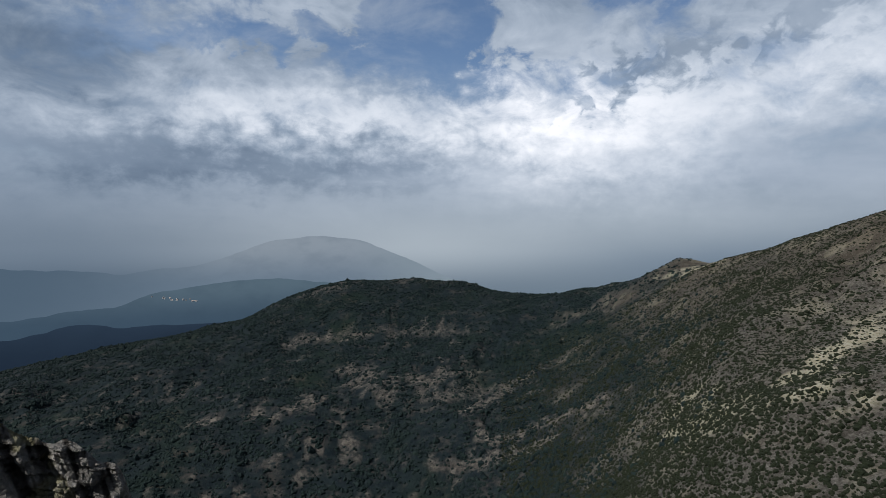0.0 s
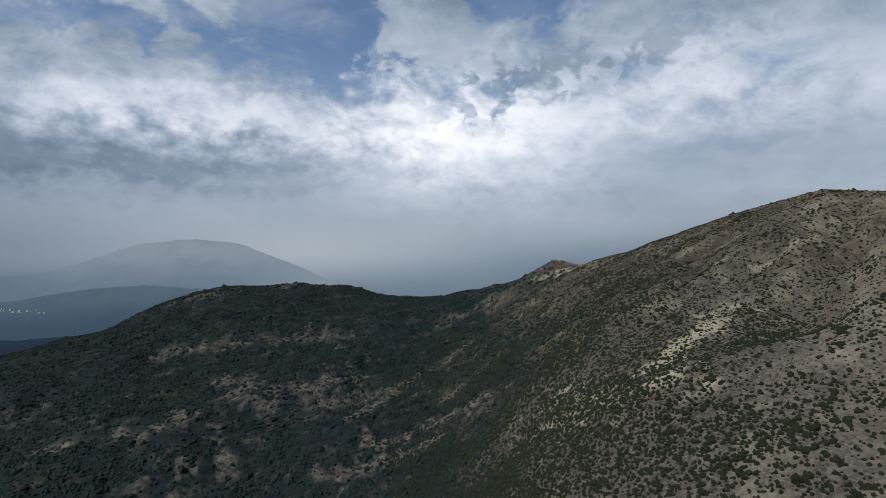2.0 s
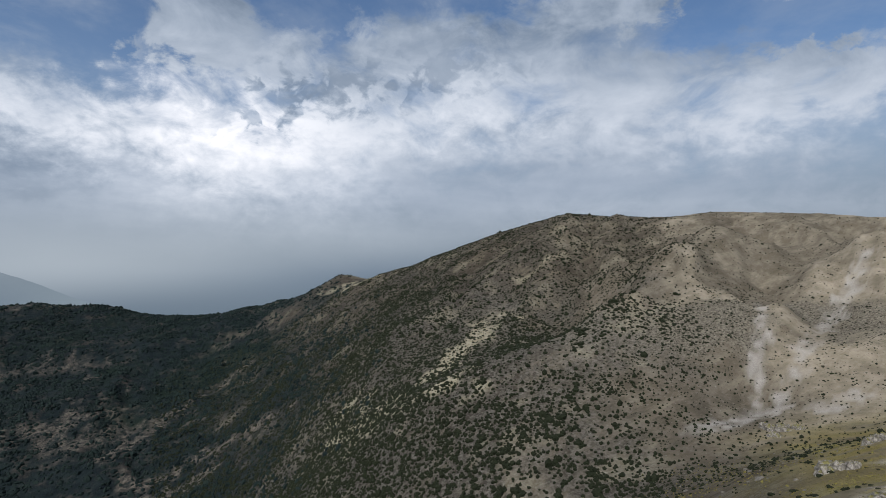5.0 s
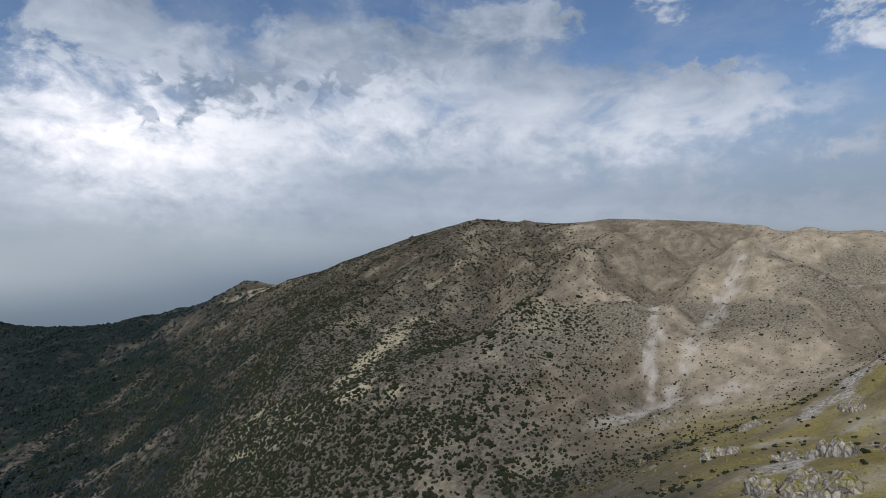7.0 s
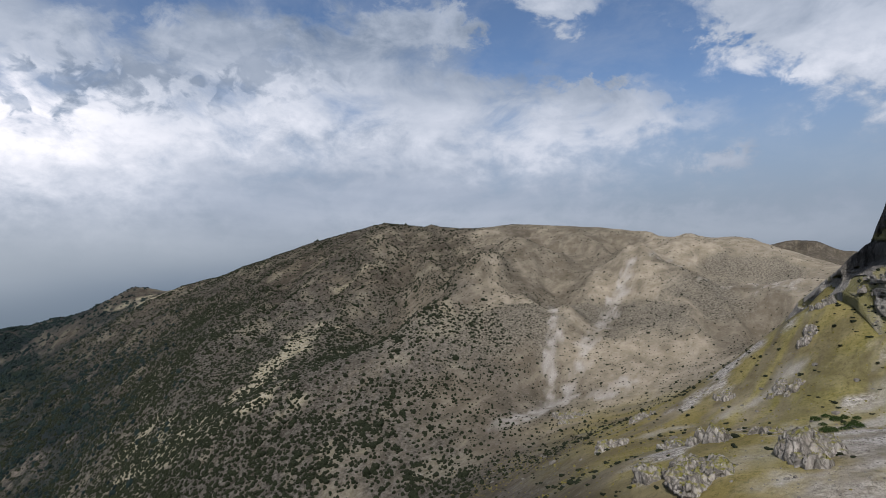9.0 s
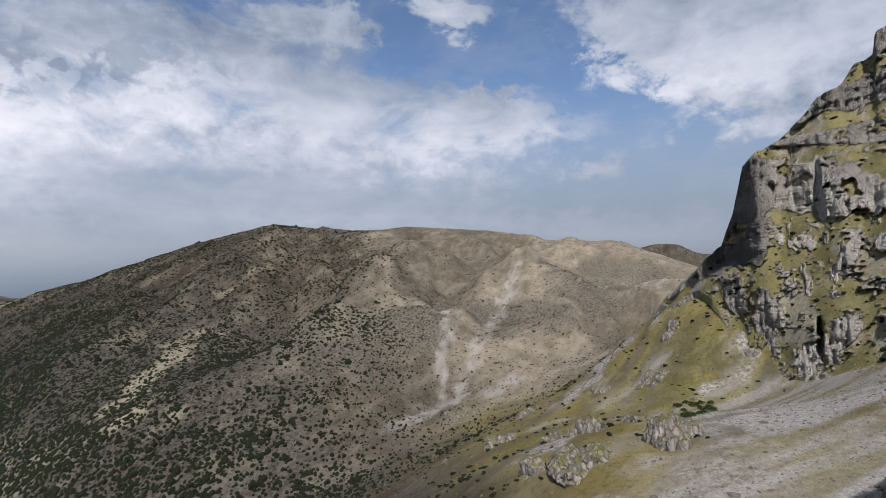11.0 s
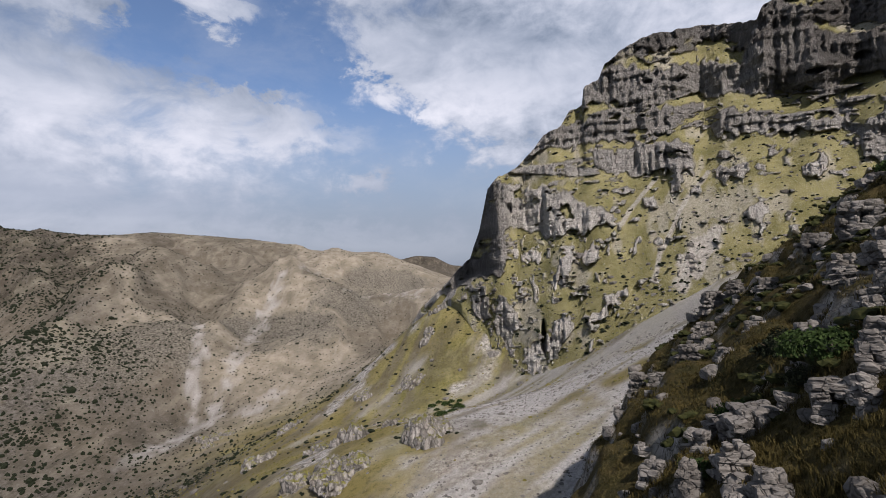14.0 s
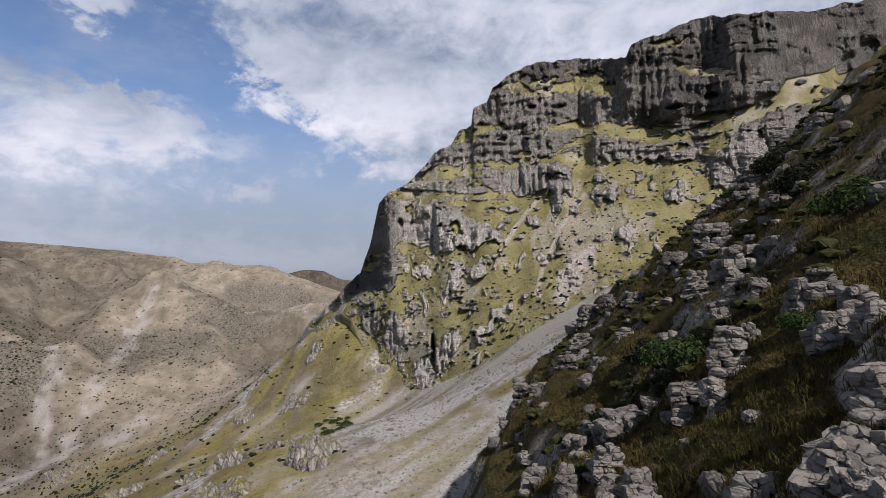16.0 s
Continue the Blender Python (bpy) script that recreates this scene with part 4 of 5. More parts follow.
        return X[k] * f, Y[k] * f, Z[k] + drop
    extra = [row(-1, 5, 0.5), row(-1, 25, 1.0), row(-1, 70, -6.0), row(-1, 160, -60.0)]
    skirt = [row(0, 4, -14.0)]
    X, Y, Z = (np.concatenate([[r[k] for r in skirt], G, [r[k] for r in extra]]) for k, G in enumerate((X, Y, Z)))
    def padded(v):
        return np.concatenate([v[:1], v, np.repeat(v[-1:], len(extra), 0)])
    me = grid_mesh("cliff_mountain", X, Y, Z)
    n = fbm(U / 5, V / 4, octaves=4, seed=71)
    grass = 1 - step(rock + 0.34 * n + 0.15 * fbm(U / 1.2, V / 1.2, octaves=2, seed=48), 0.22, 0.62)
    # stones and worn tracks between the grass
    grit = np.maximum(step(mound(Aw, Ew, 111.3, 1.6, 2.3, 2.2, 1.1) + 0.25 * n, 0.35, 0.7), 0.55 * step(fbm(U / 6, V / 10, octaves=4, seed=72), 0.15, 0.6))
    for pts, w in (([(104.4, 4.6), (105.5, 6.3), (108, 9.2)], 0.2), ([(107.4, -0.6), (108.1, 2.1), (109.4, 4.7), (110.5, 6.9), (112.5, 9.3)], 0.22)):
        r, along = seg_dist(A + 0.12 * frag, E, pts)
        grit = np.maximum(grit, 0.9 * step(w - r, -0.08, 0.08))
    keep = 1 - step(mound(Aw, Ew, 110.6, -2.2, 1.6, 0.5, 0.85), 0.3, 0.6)
    set_attr(me, "green", padded(grass))
    set_attr(me, "scree", padded(grit * keep * grass))
    # painted shade on tower and north wall, and the darker upper walls
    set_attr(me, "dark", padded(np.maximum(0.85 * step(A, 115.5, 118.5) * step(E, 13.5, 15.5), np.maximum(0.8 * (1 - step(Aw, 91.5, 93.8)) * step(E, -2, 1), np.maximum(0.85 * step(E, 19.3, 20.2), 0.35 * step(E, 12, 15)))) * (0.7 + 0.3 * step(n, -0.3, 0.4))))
    set_attr(me, "pale_low", padded((1 - step(E + 2 * n, 6, 11)) * step(Aw, 92.5, 94.5)))
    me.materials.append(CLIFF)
    ob = new("cliff_mountain", me)
    tagged(ob, "grey layered limestone cliffs with grassy ledges above a scree chute", "cliff", kind="structure")
    # places on its grass for cushions and stones
    r = np.random.default_rng(77)
    X, Y, Z = (G[1:-len(extra)].ravel() for G in (X, Y, Z))
    ok = np.flatnonzero(((grass > 0.55) & (A > 88.5) & (A < 128)).ravel())
    pick = r.choice(ok, 1500)
    return ob, np.stack([X[pick], Y[pick], Z[pick]], -1)


cliff, LEDGES = build_cliff()


# ---------------------------------------------------------------- far country
def far_range(name, label, mat, crest, dist, foot):
    """A far range as a ridge with a crest line (bearing, angle of height) and a sloping near side."""
    a = np.arange(crest[0][0], crest[-1][0], 0.15)
    e = np.interp(a, [c[0] for c in crest], [c[1] for c in crest])
    k = np.hanning(15)
    e = np.convolve(np.pad(e, 7, "edge"), k / k.sum(), "valid") + 0.10 * fbm(a / 2.0, a * 0, octaves=4, seed=81)
    rows = []
    for t in np.linspace(0, 1, 14):
        d = dist + 500 * (t - 1)
        z = dist * np.tan(np.radians(e)) * t + foot * (1 - t)
        d = d + 60 * fbm(a / 3, a * 0 + 5 * t, octaves=3, seed=82)
        x, y = polar(a, d)
        rows.append((x, y, z))
    d = dist + 120
    rows.append((*polar(a, d), np.full_like(a, foot)))
    X, Y, Z = (np.array([r[k] for r in rows]) for k in range(3))
    me = grid_mesh(name, X, Y, Z)
    me.materials.append(mat)
    return tagged(new(name, me), label, "mountain", kind="structure")


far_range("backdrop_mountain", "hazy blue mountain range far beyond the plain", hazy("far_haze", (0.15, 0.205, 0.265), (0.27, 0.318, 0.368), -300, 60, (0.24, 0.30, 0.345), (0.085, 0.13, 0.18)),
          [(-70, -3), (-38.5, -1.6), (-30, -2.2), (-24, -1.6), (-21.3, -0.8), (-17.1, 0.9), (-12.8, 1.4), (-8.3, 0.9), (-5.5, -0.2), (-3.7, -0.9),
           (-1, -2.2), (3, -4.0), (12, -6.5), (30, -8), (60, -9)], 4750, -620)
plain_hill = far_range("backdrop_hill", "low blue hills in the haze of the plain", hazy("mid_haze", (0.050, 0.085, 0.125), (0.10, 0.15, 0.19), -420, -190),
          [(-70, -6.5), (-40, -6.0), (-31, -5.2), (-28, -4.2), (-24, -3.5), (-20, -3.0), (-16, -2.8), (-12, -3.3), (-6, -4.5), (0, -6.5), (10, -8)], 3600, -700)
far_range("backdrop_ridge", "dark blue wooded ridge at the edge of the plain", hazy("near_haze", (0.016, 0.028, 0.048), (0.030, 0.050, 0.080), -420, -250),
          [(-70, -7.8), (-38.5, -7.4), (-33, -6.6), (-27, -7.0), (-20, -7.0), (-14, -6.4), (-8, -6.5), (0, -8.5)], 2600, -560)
hill = far_range("far_hill", "rounded grey hill beyond the saddle", GROUND,
          [(76, 0.5), (80.5, 1.5), (82.5, 2.15), (83.8, 2.5), (86.1, 2.4), (87.0, 1.6), (88.5, 1.3), (94, 0.5)], 2300, -60)
set_attr(hill.data, "pale", np.full(len(hill.data.vertices), 0.12))

# ---------------------------------------------------------------- plants and stones
RNG = np.random.default_rng(7)


def ico(subdiv):
    bm = bmesh.new()
    bmesh.ops.create_icosphere(bm, subdivisions=subdiv, radius=1.0)
    v = np.array([p.co[:] for p in bm.verts])
    f = np.array([[q.index for q in p.verts] for p in bm.faces])
    bm.free()
    return v, f


def lumpy(subdiv, seed, amount=0.3, flat=1.0):
    v, f = ico(subdiv)
    n = fbm(v[:, 0] * 1.7 + seed, v[:, 1] * 1.7, v[:, 2] * 1.7, octaves=2, seed=seed)
    v = v * (1 + amount * n)[:, None]
    v[:, 2] *= flat
    return v, f


def cluster(seed, lobes, subdiv, spread=0.55, flat=0.85):
    """Several leaf masses grown into one another."""
    r = np.random.default_rng(seed)
    vs, fs, k = [], [], 0
    for i in range(lobes):
        v, f = lumpy(subdiv, seed * 13 + i, 0.45, flat)
        s = r.uniform(0.45, 0.8)
        off = np.array([*r.normal(0, spread, 2), r.uniform(0.05, 0.55)])
        if i == 0:
            s, off = 0.85, np.array([0, 0, 0.35])
        vs.append(v * s + off)
        fs.append(f + k)
        k += len(v)
    return np.concatenate(vs), np.concatenate(fs)


def tri_mesh(name, v, f, mat, smooth=False):
    me = bpy.data.meshes.new(name)
    me.vertices.add(len(v))
    me.vertices.foreach_set("co", np.asarray(v, np.float32).ravel())
    me.loops.add(f.size)
    me.loops.foreach_set("vertex_index", f.astype(np.int32).ravel())
    me.polygons.add(len(f))
    n = f.shape[1]
    me.polygons.foreach_set("loop_start", np.arange(0, f.size, n, dtype=np.int32))
    me.polygons.foreach_set("use_smooth", np.full(len(f), smooth))
    me.update(calc_edges=True)
    me.materials.append(mat)
    return me


def scatter(name, label, category, bases, pos, size, mat, tall=None, smooth=False):
    """One object of uncountable pieces, each a turned and scaled base form."""
    vs, fs, k = [], [], 0
    pick = RNG.integers(0, len(bases), len(pos))
    turn = RNG.uniform(0, 2 * np.pi, len(pos))
    tall = RNG.uniform(0.75, 1.25, len(pos)) if tall is None else tall
    for b, (bv, bf) in enumerate(bases):
        idx = np.where(pick == b)[0]
        if not len(idx):
            continue
        c, s = np.cos(turn[idx])[:, None], np.sin(turn[idx])[:, None]
        x = (bv[None, :, 0] * c - bv[None, :, 1] * s) * size[idx][:, None]
        y = (bv[None, :, 0] * s + bv[None, :, 1] * c) * size[idx][:, None]
        z = bv[None, :, 2] * (size[idx] * tall[idx])[:, None]
        v = np.stack([x, y, z], -1) + pos[idx][:, None, :]
        f = bf[None] + (np.arange(len(idx)) * len(bv))[:, None, None] + k
        vs.append(v.reshape(-1, 3))
        fs.append(f.reshape(-1, bf.shape[1]))
        k += len(idx) * len(bv)
    me = tri_mesh(name, np.concatenate(vs), np.concatenate(fs), mat, smooth)
    return tagged(new(name, me), label, category, kind="stuff")


def sample(n, az0, az1, r0, r1):
    a = RNG.uniform(az0, az1, n)
    r = np.sqrt(RNG.uniform(r0 * r0, r1 * r1, n))
    return polar(a, r)


def grounded(x, y, sink):
    return np.stack([x, y, ground_height(x, y) - sink], -1)


def build_shrubs():
    x, y = sample(210000, 6, 84, 230, 1150)
    wood, earth, green, bare_lit, pale, az, d = patches(x, y)
    n = fbm(x / 45, y / 45, octaves=3, seed=91)
    n2 = fbm(x / 12, y / 12, octaves=2, seed=92)
    dens = line(az, (6, 0.85), (16, 1.0), (26, 1.0), (33, 0.8), (38, 0.45), (55, 0.30), (62, 0.10), (84, 0.04))
    dens = np.where(d < 430, np.maximum(dens, 0.62 * (1 - step(az, 38, 56))), dens)
    dens = dens * line(d, (230, 1.1), (480, 1.0), (620, 0.7), (800, 0.42), (1000, 0.25), (1150, 0.15)) * 1.15
    dens = dens * (0.55 + 0.9 * step(n, -0.35, 0.5)) * (0.7 + 0.6 * step(n2, -0.3, 0.4))
    dens = dens * (1 - 0.35 * step(bare_lit, 0.3, 0.8)) * (1 - 0.95 * step(scree_cover(x, y), 0.2, 0.6))
    # two thickets on the open face
    for a, r, w in ((50.5, 500, 26), (55.5, 490, 30), (42, 560, 34), (47, 470, 20)):
        cx, cy = polar(a, r)
        dens = np.maximum(dens, 0.8 * np.exp(-((x - cx) ** 2 + (y - cy) ** 2) / w ** 2))
    # a bare brow without bushes
    cx, cy = polar(40.5, 425)
    dens = dens * (1 - 0.75 * np.exp(-((x - cx) ** 2 + (y - cy) ** 2) / 45 ** 2))
    keep = RNG.uniform(0, 1, len(x)) < dens * 0.95
    x, y, d = x[keep], y[keep], d[keep]
    size = RNG.lognormal(0.0, 0.34, len(x)) * 1.18 * line(np.degrees(np.arctan2(x, y)), (6, 1.0), (48, 1.0), (60, 0.55), (90, 0.5))
    pos = grounded(x, y, 0.15 * size)
    near = d < 430
    a = [cluster(s, 2, 1, 0.42, 0.85) for s in range(1, 9)]
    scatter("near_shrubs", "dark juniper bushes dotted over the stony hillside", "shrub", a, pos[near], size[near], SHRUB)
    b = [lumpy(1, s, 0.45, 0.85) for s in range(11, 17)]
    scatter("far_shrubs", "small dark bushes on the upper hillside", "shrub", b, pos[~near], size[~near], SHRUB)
    # cushions of thorn and tall herbs, too small to count
    x, y = sample(46000, 34, 88, 330, 950)
    n = fbm(x / 40, y / 40, octaves=3, seed=94)
    wood, earth, green, bare_lit, pale, az, d = patches(x, y)
    keep = RNG.uniform(0, 1, len(x)) < (0.16 + 0.3 * step(n, -0.2, 0.5) + 0.5 * scrub_cover(x, y)) * (1 - 0.9 * scree_cover(x, y)) * line(d, (330, 1), (600, 0.8), (950, 0.35))
    x, y = x[keep], y[keep]
    size = RNG.lognormal(-0.75, 0.35, len(x))
    scatter("cushion_shrubs", "tiny dark cushions of thorn on the open hill", "shrub", [lumpy(1, s, 0.4, 0.7) for s in range(61, 65)], grounded(x, y, 0.1 * size), size, SHRUB)
    # the same low growth on the shoulder towards the woods, where it stands closer
    x, y = sample(52000, 10, 56, 400, 1200)
    n = fbm(x / 30, y / 30, octaves=3, seed=95)
    wood, earth, green, bare_lit, pale, az, d = patches(x, y)
    keep = RNG.uniform(0, 1, len(x)) < (0.25 + 0.75 * step(n, -0.3, 0.4)) * (1 - bare_lit) * (1 - earth) * line(az, (10, 0.8), (35, 0.8), (45, 0.5), (56, 0.2))
    x, y = x[keep], y[keep]
    size = RNG.lognormal(-0.35, 0.35, len(x))
    scatter("low_shrubs", "small dark thorn bushes crowded over the shoulder of the hill", "shrub", [lumpy(1, s, 0.4, 0.75) for s in range(71, 75)], grounded(x, y, 0.1 * size), size, SHRUB)


def build_woods():
    x, y = sample(110000, -45, 27, 480, 1640)
    wood, earth, green, bare_lit, pale, az, d = patches(x, y)
    n = fbm(x / 38, y / 38, octaves=3, seed=93)
    keep = RNG.uniform(0, 1, len(x)) < wood * (1 - earth) * (0.25 + 0.75 * step(n, -0.4, 0.3)) * 0.8
    x, y = x[keep], y[keep]
    size = RNG.lognormal(0.0, 0.35, len(x)) * 1.95
    b = [lumpy(1, s, 0.4, 1.0) for s in range(31, 39)]
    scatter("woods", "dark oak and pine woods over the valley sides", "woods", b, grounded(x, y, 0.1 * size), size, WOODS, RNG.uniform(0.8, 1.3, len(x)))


def stone_forms(count, seed, subdiv=1):
    return [lumpy(subdiv, seed + i, 0.55, 0.62) for i in range(count)]


def build_scree():
    x, y = sample(26000, 72, 124, 62, 150)
    keep = RNG.uniform(0, 1, len(x)) < chute_cover(x, y) * 0.5
    x, y = x[keep], y[keep]
    size = RNG.lognormal(-2.0, 0.5, len(x))
    scatter("scree_stones", "loose grey limestone stones of the scree chute", "stones", stone_forms(5, 200, 1), grounded(x, y, 0.2 * size), size, ROCK)
    x, y = sample(3000, 52, 108, 62, 320)
    keep = RNG.uniform(0, 1, len(x)) < 0.12 + 0.55 * step(fbm(x / 24, y / 24, octaves=3, seed=95), 0.2, 0.7)
    x, y = x[keep], y[keep]
    size = RNG.lognormal(-0.9, 0.55, len(x))
    scatter("slope_stones", "pale limestone stones strewn over the grassy slope", "stones", stone_forms(5, 220, 1), grounded(x, y, 0.25 * size), size, ROCK)
    x, y = sample(5200, 54, 92, 95, 330)
    keep = RNG.uniform(0, 1, len(x)) < (0.10 + 0.5 * step(fbm(x / 30, y / 30, octaves=3, seed=96), 0.1, 0.6)) * (chute_cover(x, y) < 0.2)
    x, y = x[keep], y[keep]
    size = np.minimum(RNG.lognormal(-0.75, 0.4, len(x)), 0.9)
    scatter("slope_shrubs", "low dark cushion shrubs on the green slope", "shrub", [cluster(s, 3, 1, 0.6, 0.6) for s in range(41, 45)],
            grounded(x, y, 0.2 * size), size, SHRUB)


def build_tussocks():
    x, y = sample(13000, 52, 106, 60, 300)
    n = fbm(x / 20, y / 20, octaves=3, seed=99)
    keep = RNG.uniform(0, 1, len(x)) < (0.35 + 0.5 * n) * (chute_cover(x, y) < 0.35)
    x, y = x[keep], y[keep]
    size = RNG.lognormal(-1.35, 0.35, len(x))
    scatter("tussocks", "coarse olive grass tussocks on the green slope", "grass", [lumpy(1, s, 0.45, 0.75) for s in range(51, 56)], grounded(x, y, 0.2 * size), size, TUSSOCK)


build_tussocks()
build_shrubs()
build_woods()
build_scree()


def build_ledge_growth():
    n = len(LEDGES)
    half = n * 5 // 9
    size = RNG.lognormal(-0.75, 0.4, half)
    scatter("ledge_shrubs", "dark cushion shrubs on the grassy ledges of the cliff", "shrub", [cluster(s, 2, 1, 0.5, 0.6) for s in range(71, 75)],
            LEDGES[:half] - np.array([0, 0, 0.1]), size, SHRUB)
    size = RNG.lognormal(-0.8, 0.5, n - half)
    scatter("ledge_stones", "fallen pale stones on the grassy ledges of the cliff", "stones", stone_forms(5, 240, 1), LEDGES[half:] - np.array([0, 0, 0.1]), size, ROCK)


build_ledge_growth()

from mathutils.bvhtree import BVHTree


# ---------------------------------------------------------------- the rib under the camera
def rounded_block(seed, power, rough, flat=1.0):
    """One joint-bounded block, 1 m across: a cube with worn edges, an uneven outline and bedding grooves."""
    r = np.random.default_rng(seed)
    bm = bmesh.new()
    bmesh.ops.create_cube(bm, size=2.0)
    bmesh.ops.subdivide_edges(bm, edges=bm.edges[:], cuts=2, use_grid_fill=True)
    v = np.array([p.co[:] for p in bm.verts])
    f = np.array([[q.index for q in p.verts] for p in bm.faces])
    bm.free()
    n = (np.abs(v) ** power).sum(1, keepdims=True) ** (1 / power)
    v = v / n
    k = r.uniform(-20, 20, 3)
    v = v * (1 + rough * fbm(v[:, 0] * 1.1 + k[0], v[:, 1] * 1.1 + k[1], v[:, 2] * 1.1 + k[2], octaves=3, seed=seed))[:, None]
    groove = np.abs(((v[:, 2] * r.uniform(1.2, 2.2) + k[0]) % 1.0) - 0.5)
    v[:, :2] *= (0.93 + 0.14 * np.clip(groove * 2, 0, 1))[:, None]
    v[:, 0] += v[:, 2] * r.normal(0, 0.10)
    v[:, 1] += v[:, 2] * r.normal(0, 0.10)
    v = v * np.array([r.uniform(0.9, 1.1), r.uniform(0.75, 1.0), flat]) * 0.5
    return v, np.concatenate([f[:, :3], f[:, [0, 2, 3]]])


BLOCKS = [tri_mesh("block", *rounded_block(300 + i, 4.5, 0.24), ROCK, False) for i in range(12)]
ROUNDS = [tri_mesh("boulder", *rounded_block(330 + i, 3.2, 0.30), ROCK, False) for i in range(7)]
SHARPS = [tri_mesh("stone", *rounded_block(350 + i, 7.0, 0.34, 0.8), ROCK, False) for i in range(7)]


def crag(seed):
    """A large outcrop, furrowed down its sides, 1 m across."""
    v, f = ico(4)
    r = np.random.default_rng(seed)
    k = r.uniform(-30, 30, 3)
    n = fbm(v[:, 0] * 1.2 + k[0], v[:, 1] * 1.2 + k[1], v[:, 2] * 1.0 + k[2], octaves=4, seed=seed)
    a = np.arctan2(v[:, 1], v[:, 0])
    rill = np.abs(fbm(np.cos(a) * 3.2 + k[1], np.sin(a) * 3.2 + k[2], v[:, 2] * 0.6, octaves=3, seed=seed + 5))
    v = v * (0.80 + 0.38 * n + 0.35 * rill)[:, None]
    s = v[:, 2] * 4.5 + k[0]
    v[:, 2] = 0.65 * v[:, 2] + 0.35 * (np.floor(s) + step(s - np.floor(s), 0.35, 0.65) - k[0]) / 4.5
    return v * 0.55, f


CRAGS = [tri_mesh("crag", *crag(360 + i), CRAG, True) for i in range(6)]


def height_at(x, y):
    return float(ground_height(np.array([x]), np.array([y]))[0])


def put_rock(name, mesh, x, y, wide, tall, turn, lean, label, category, group, sink=0.25):
    ob = new(name, mesh)
    z = height_at(x, y) - sink * tall
    ob.matrix_world = pose(x, y, z, lean[0], lean[1], turn) @ Matrix.Diagonal((wide, wide, tall, 1))
    return tagged(ob, label, category, group)


# bearing, distance, width, height of the blocks that stand out
RIB_BLOCKS = [(115.1, 14.3, 1.5, 1.0), (113.5, 11.9, 0.85, 0.95), (116.6, 10.4, 0.7, 0.5), (121.0, 12.6, 0.8, 0.95), (124.8, 12.9, 0.95, 1.3),
              (119.9, 19.4, 1.0, 0.9), (116.8, 35.7, 1.7, 1.3), (122.5, 26.0, 1.4, 1.0), (123.3, 12.0, 0.5, 0.8), (126.5, 7.6, 0.7, 0.4),
              (122.5, 7.9, 0.6, 0.45), (117.1, 9.2, 0.75, 0.6), (136.0, 8.2, 0.8, 0.6), (135.5, 10.5, 0.55, 0.7), (133.1, 11.1, 0.8, 0.5),
              (130.5, 13.7, 0.65, 0.9), (131.7, 11.3, 0.55, 0.5), (126.4, 13.4, 0.5, 0.45), (125.6, 18.1, 0.95, 0.8), (127.4, 15.5, 0.5, 0.7),
              (123.9, 17.1, 0.7, 0.9), (134.3, 12.6, 0.6, 0.6), (132.2, 13.7, 0.65, 0.8), (118.4, 16.0, 0.5, 0.5)]
EDGE_BLOCKS = [(105.6, 31.9, 1.1, 2.0), (107.4, 31.2, 1.3, 1.6), (110.3, 31.2, 1.5, 1.6), (111.6, 39.3, 1.8, 1.7), (112.3, 52, 2.2, 2.4),
               (114.3, 50.9, 2.0, 2.5), (115.8, 27.0, 1.1, 1.2), (113.1, 22.4, 0.8, 1.3), (112.6, 15.2, 0.8, 0.8), (110.6, 14.0, 0.65, 0.8),
               (106.5, 16.1, 0.85, 0.7), (106.8, 13.6, 0.7, 0.7), (109.8, 12.1, 0.55, 0.8), (113.7, 10.4, 0.55, 0.45), (119.2, 8.9, 0.55, 0.45)]


def outcrop_thing(r, x, y, w, h, label, group, course=0.15, forms=BLOCKS):
    """A small crag of bedded rock: courses of jointed blocks, every block a part."""
    ob = new("bedded_outcrop")
    z = height_at(x, y)
    ob.matrix_world = pose(x, y, z, r.gauss(-3, 3), r.gauss(3, 3), r.uniform(-25, 25) - 20)
    tagged(ob, label, "rock", group)
    course = min(course * (0.8 + 0.25 * w), h * 0.5)
    zz, k = -0.45 * h, 0
    while zz < h * 0.8:
        t = course * r.uniform(0.65, 1.35)
        shrink = 1 - 0.45 * max(0, zz) / h + r.uniform(-0.14, 0.14)
        n = max(2, round(w * shrink / (course * 1.7)))
        step_ = w * shrink / n
        ox, oy = r.gauss(0, 0.05) * w, r.gauss(0, 0.05) * w
        for i in range(n):
            for j in range(n):
                cx, cy = (i - (n - 1) / 2) * step_, (j - (n - 1) / 2) * step_
                rad = math.hypot(cx, cy)
                inner = rad < 0.5 * w * shrink - 1.3 * step_
                if rad > 0.56 * w * shrink or (inner and zz + t < h * 0.6) or r.random() < 0.13:
                    continue
                p = new("block", r.choice(forms))
                p.parent = ob
                s = step_ * r.uniform(0.95, 1.45)
                p.matrix_basis = pose(cx + ox + r.gauss(0, 0.07) * step_, cy + oy + r.gauss(0, 0.07) * step_, zz + t / 2 + r.gauss(0, 0.02) * t,
                                      r.gauss(0, 6), r.gauss(0, 6), r.choice((0, 90, 180, 270)) + r.gauss(0, 7)) @ Matrix.Diagonal((s, s, t * r.uniform(1.05, 1.5), 1))
                k += 1
        zz += t
    return ob


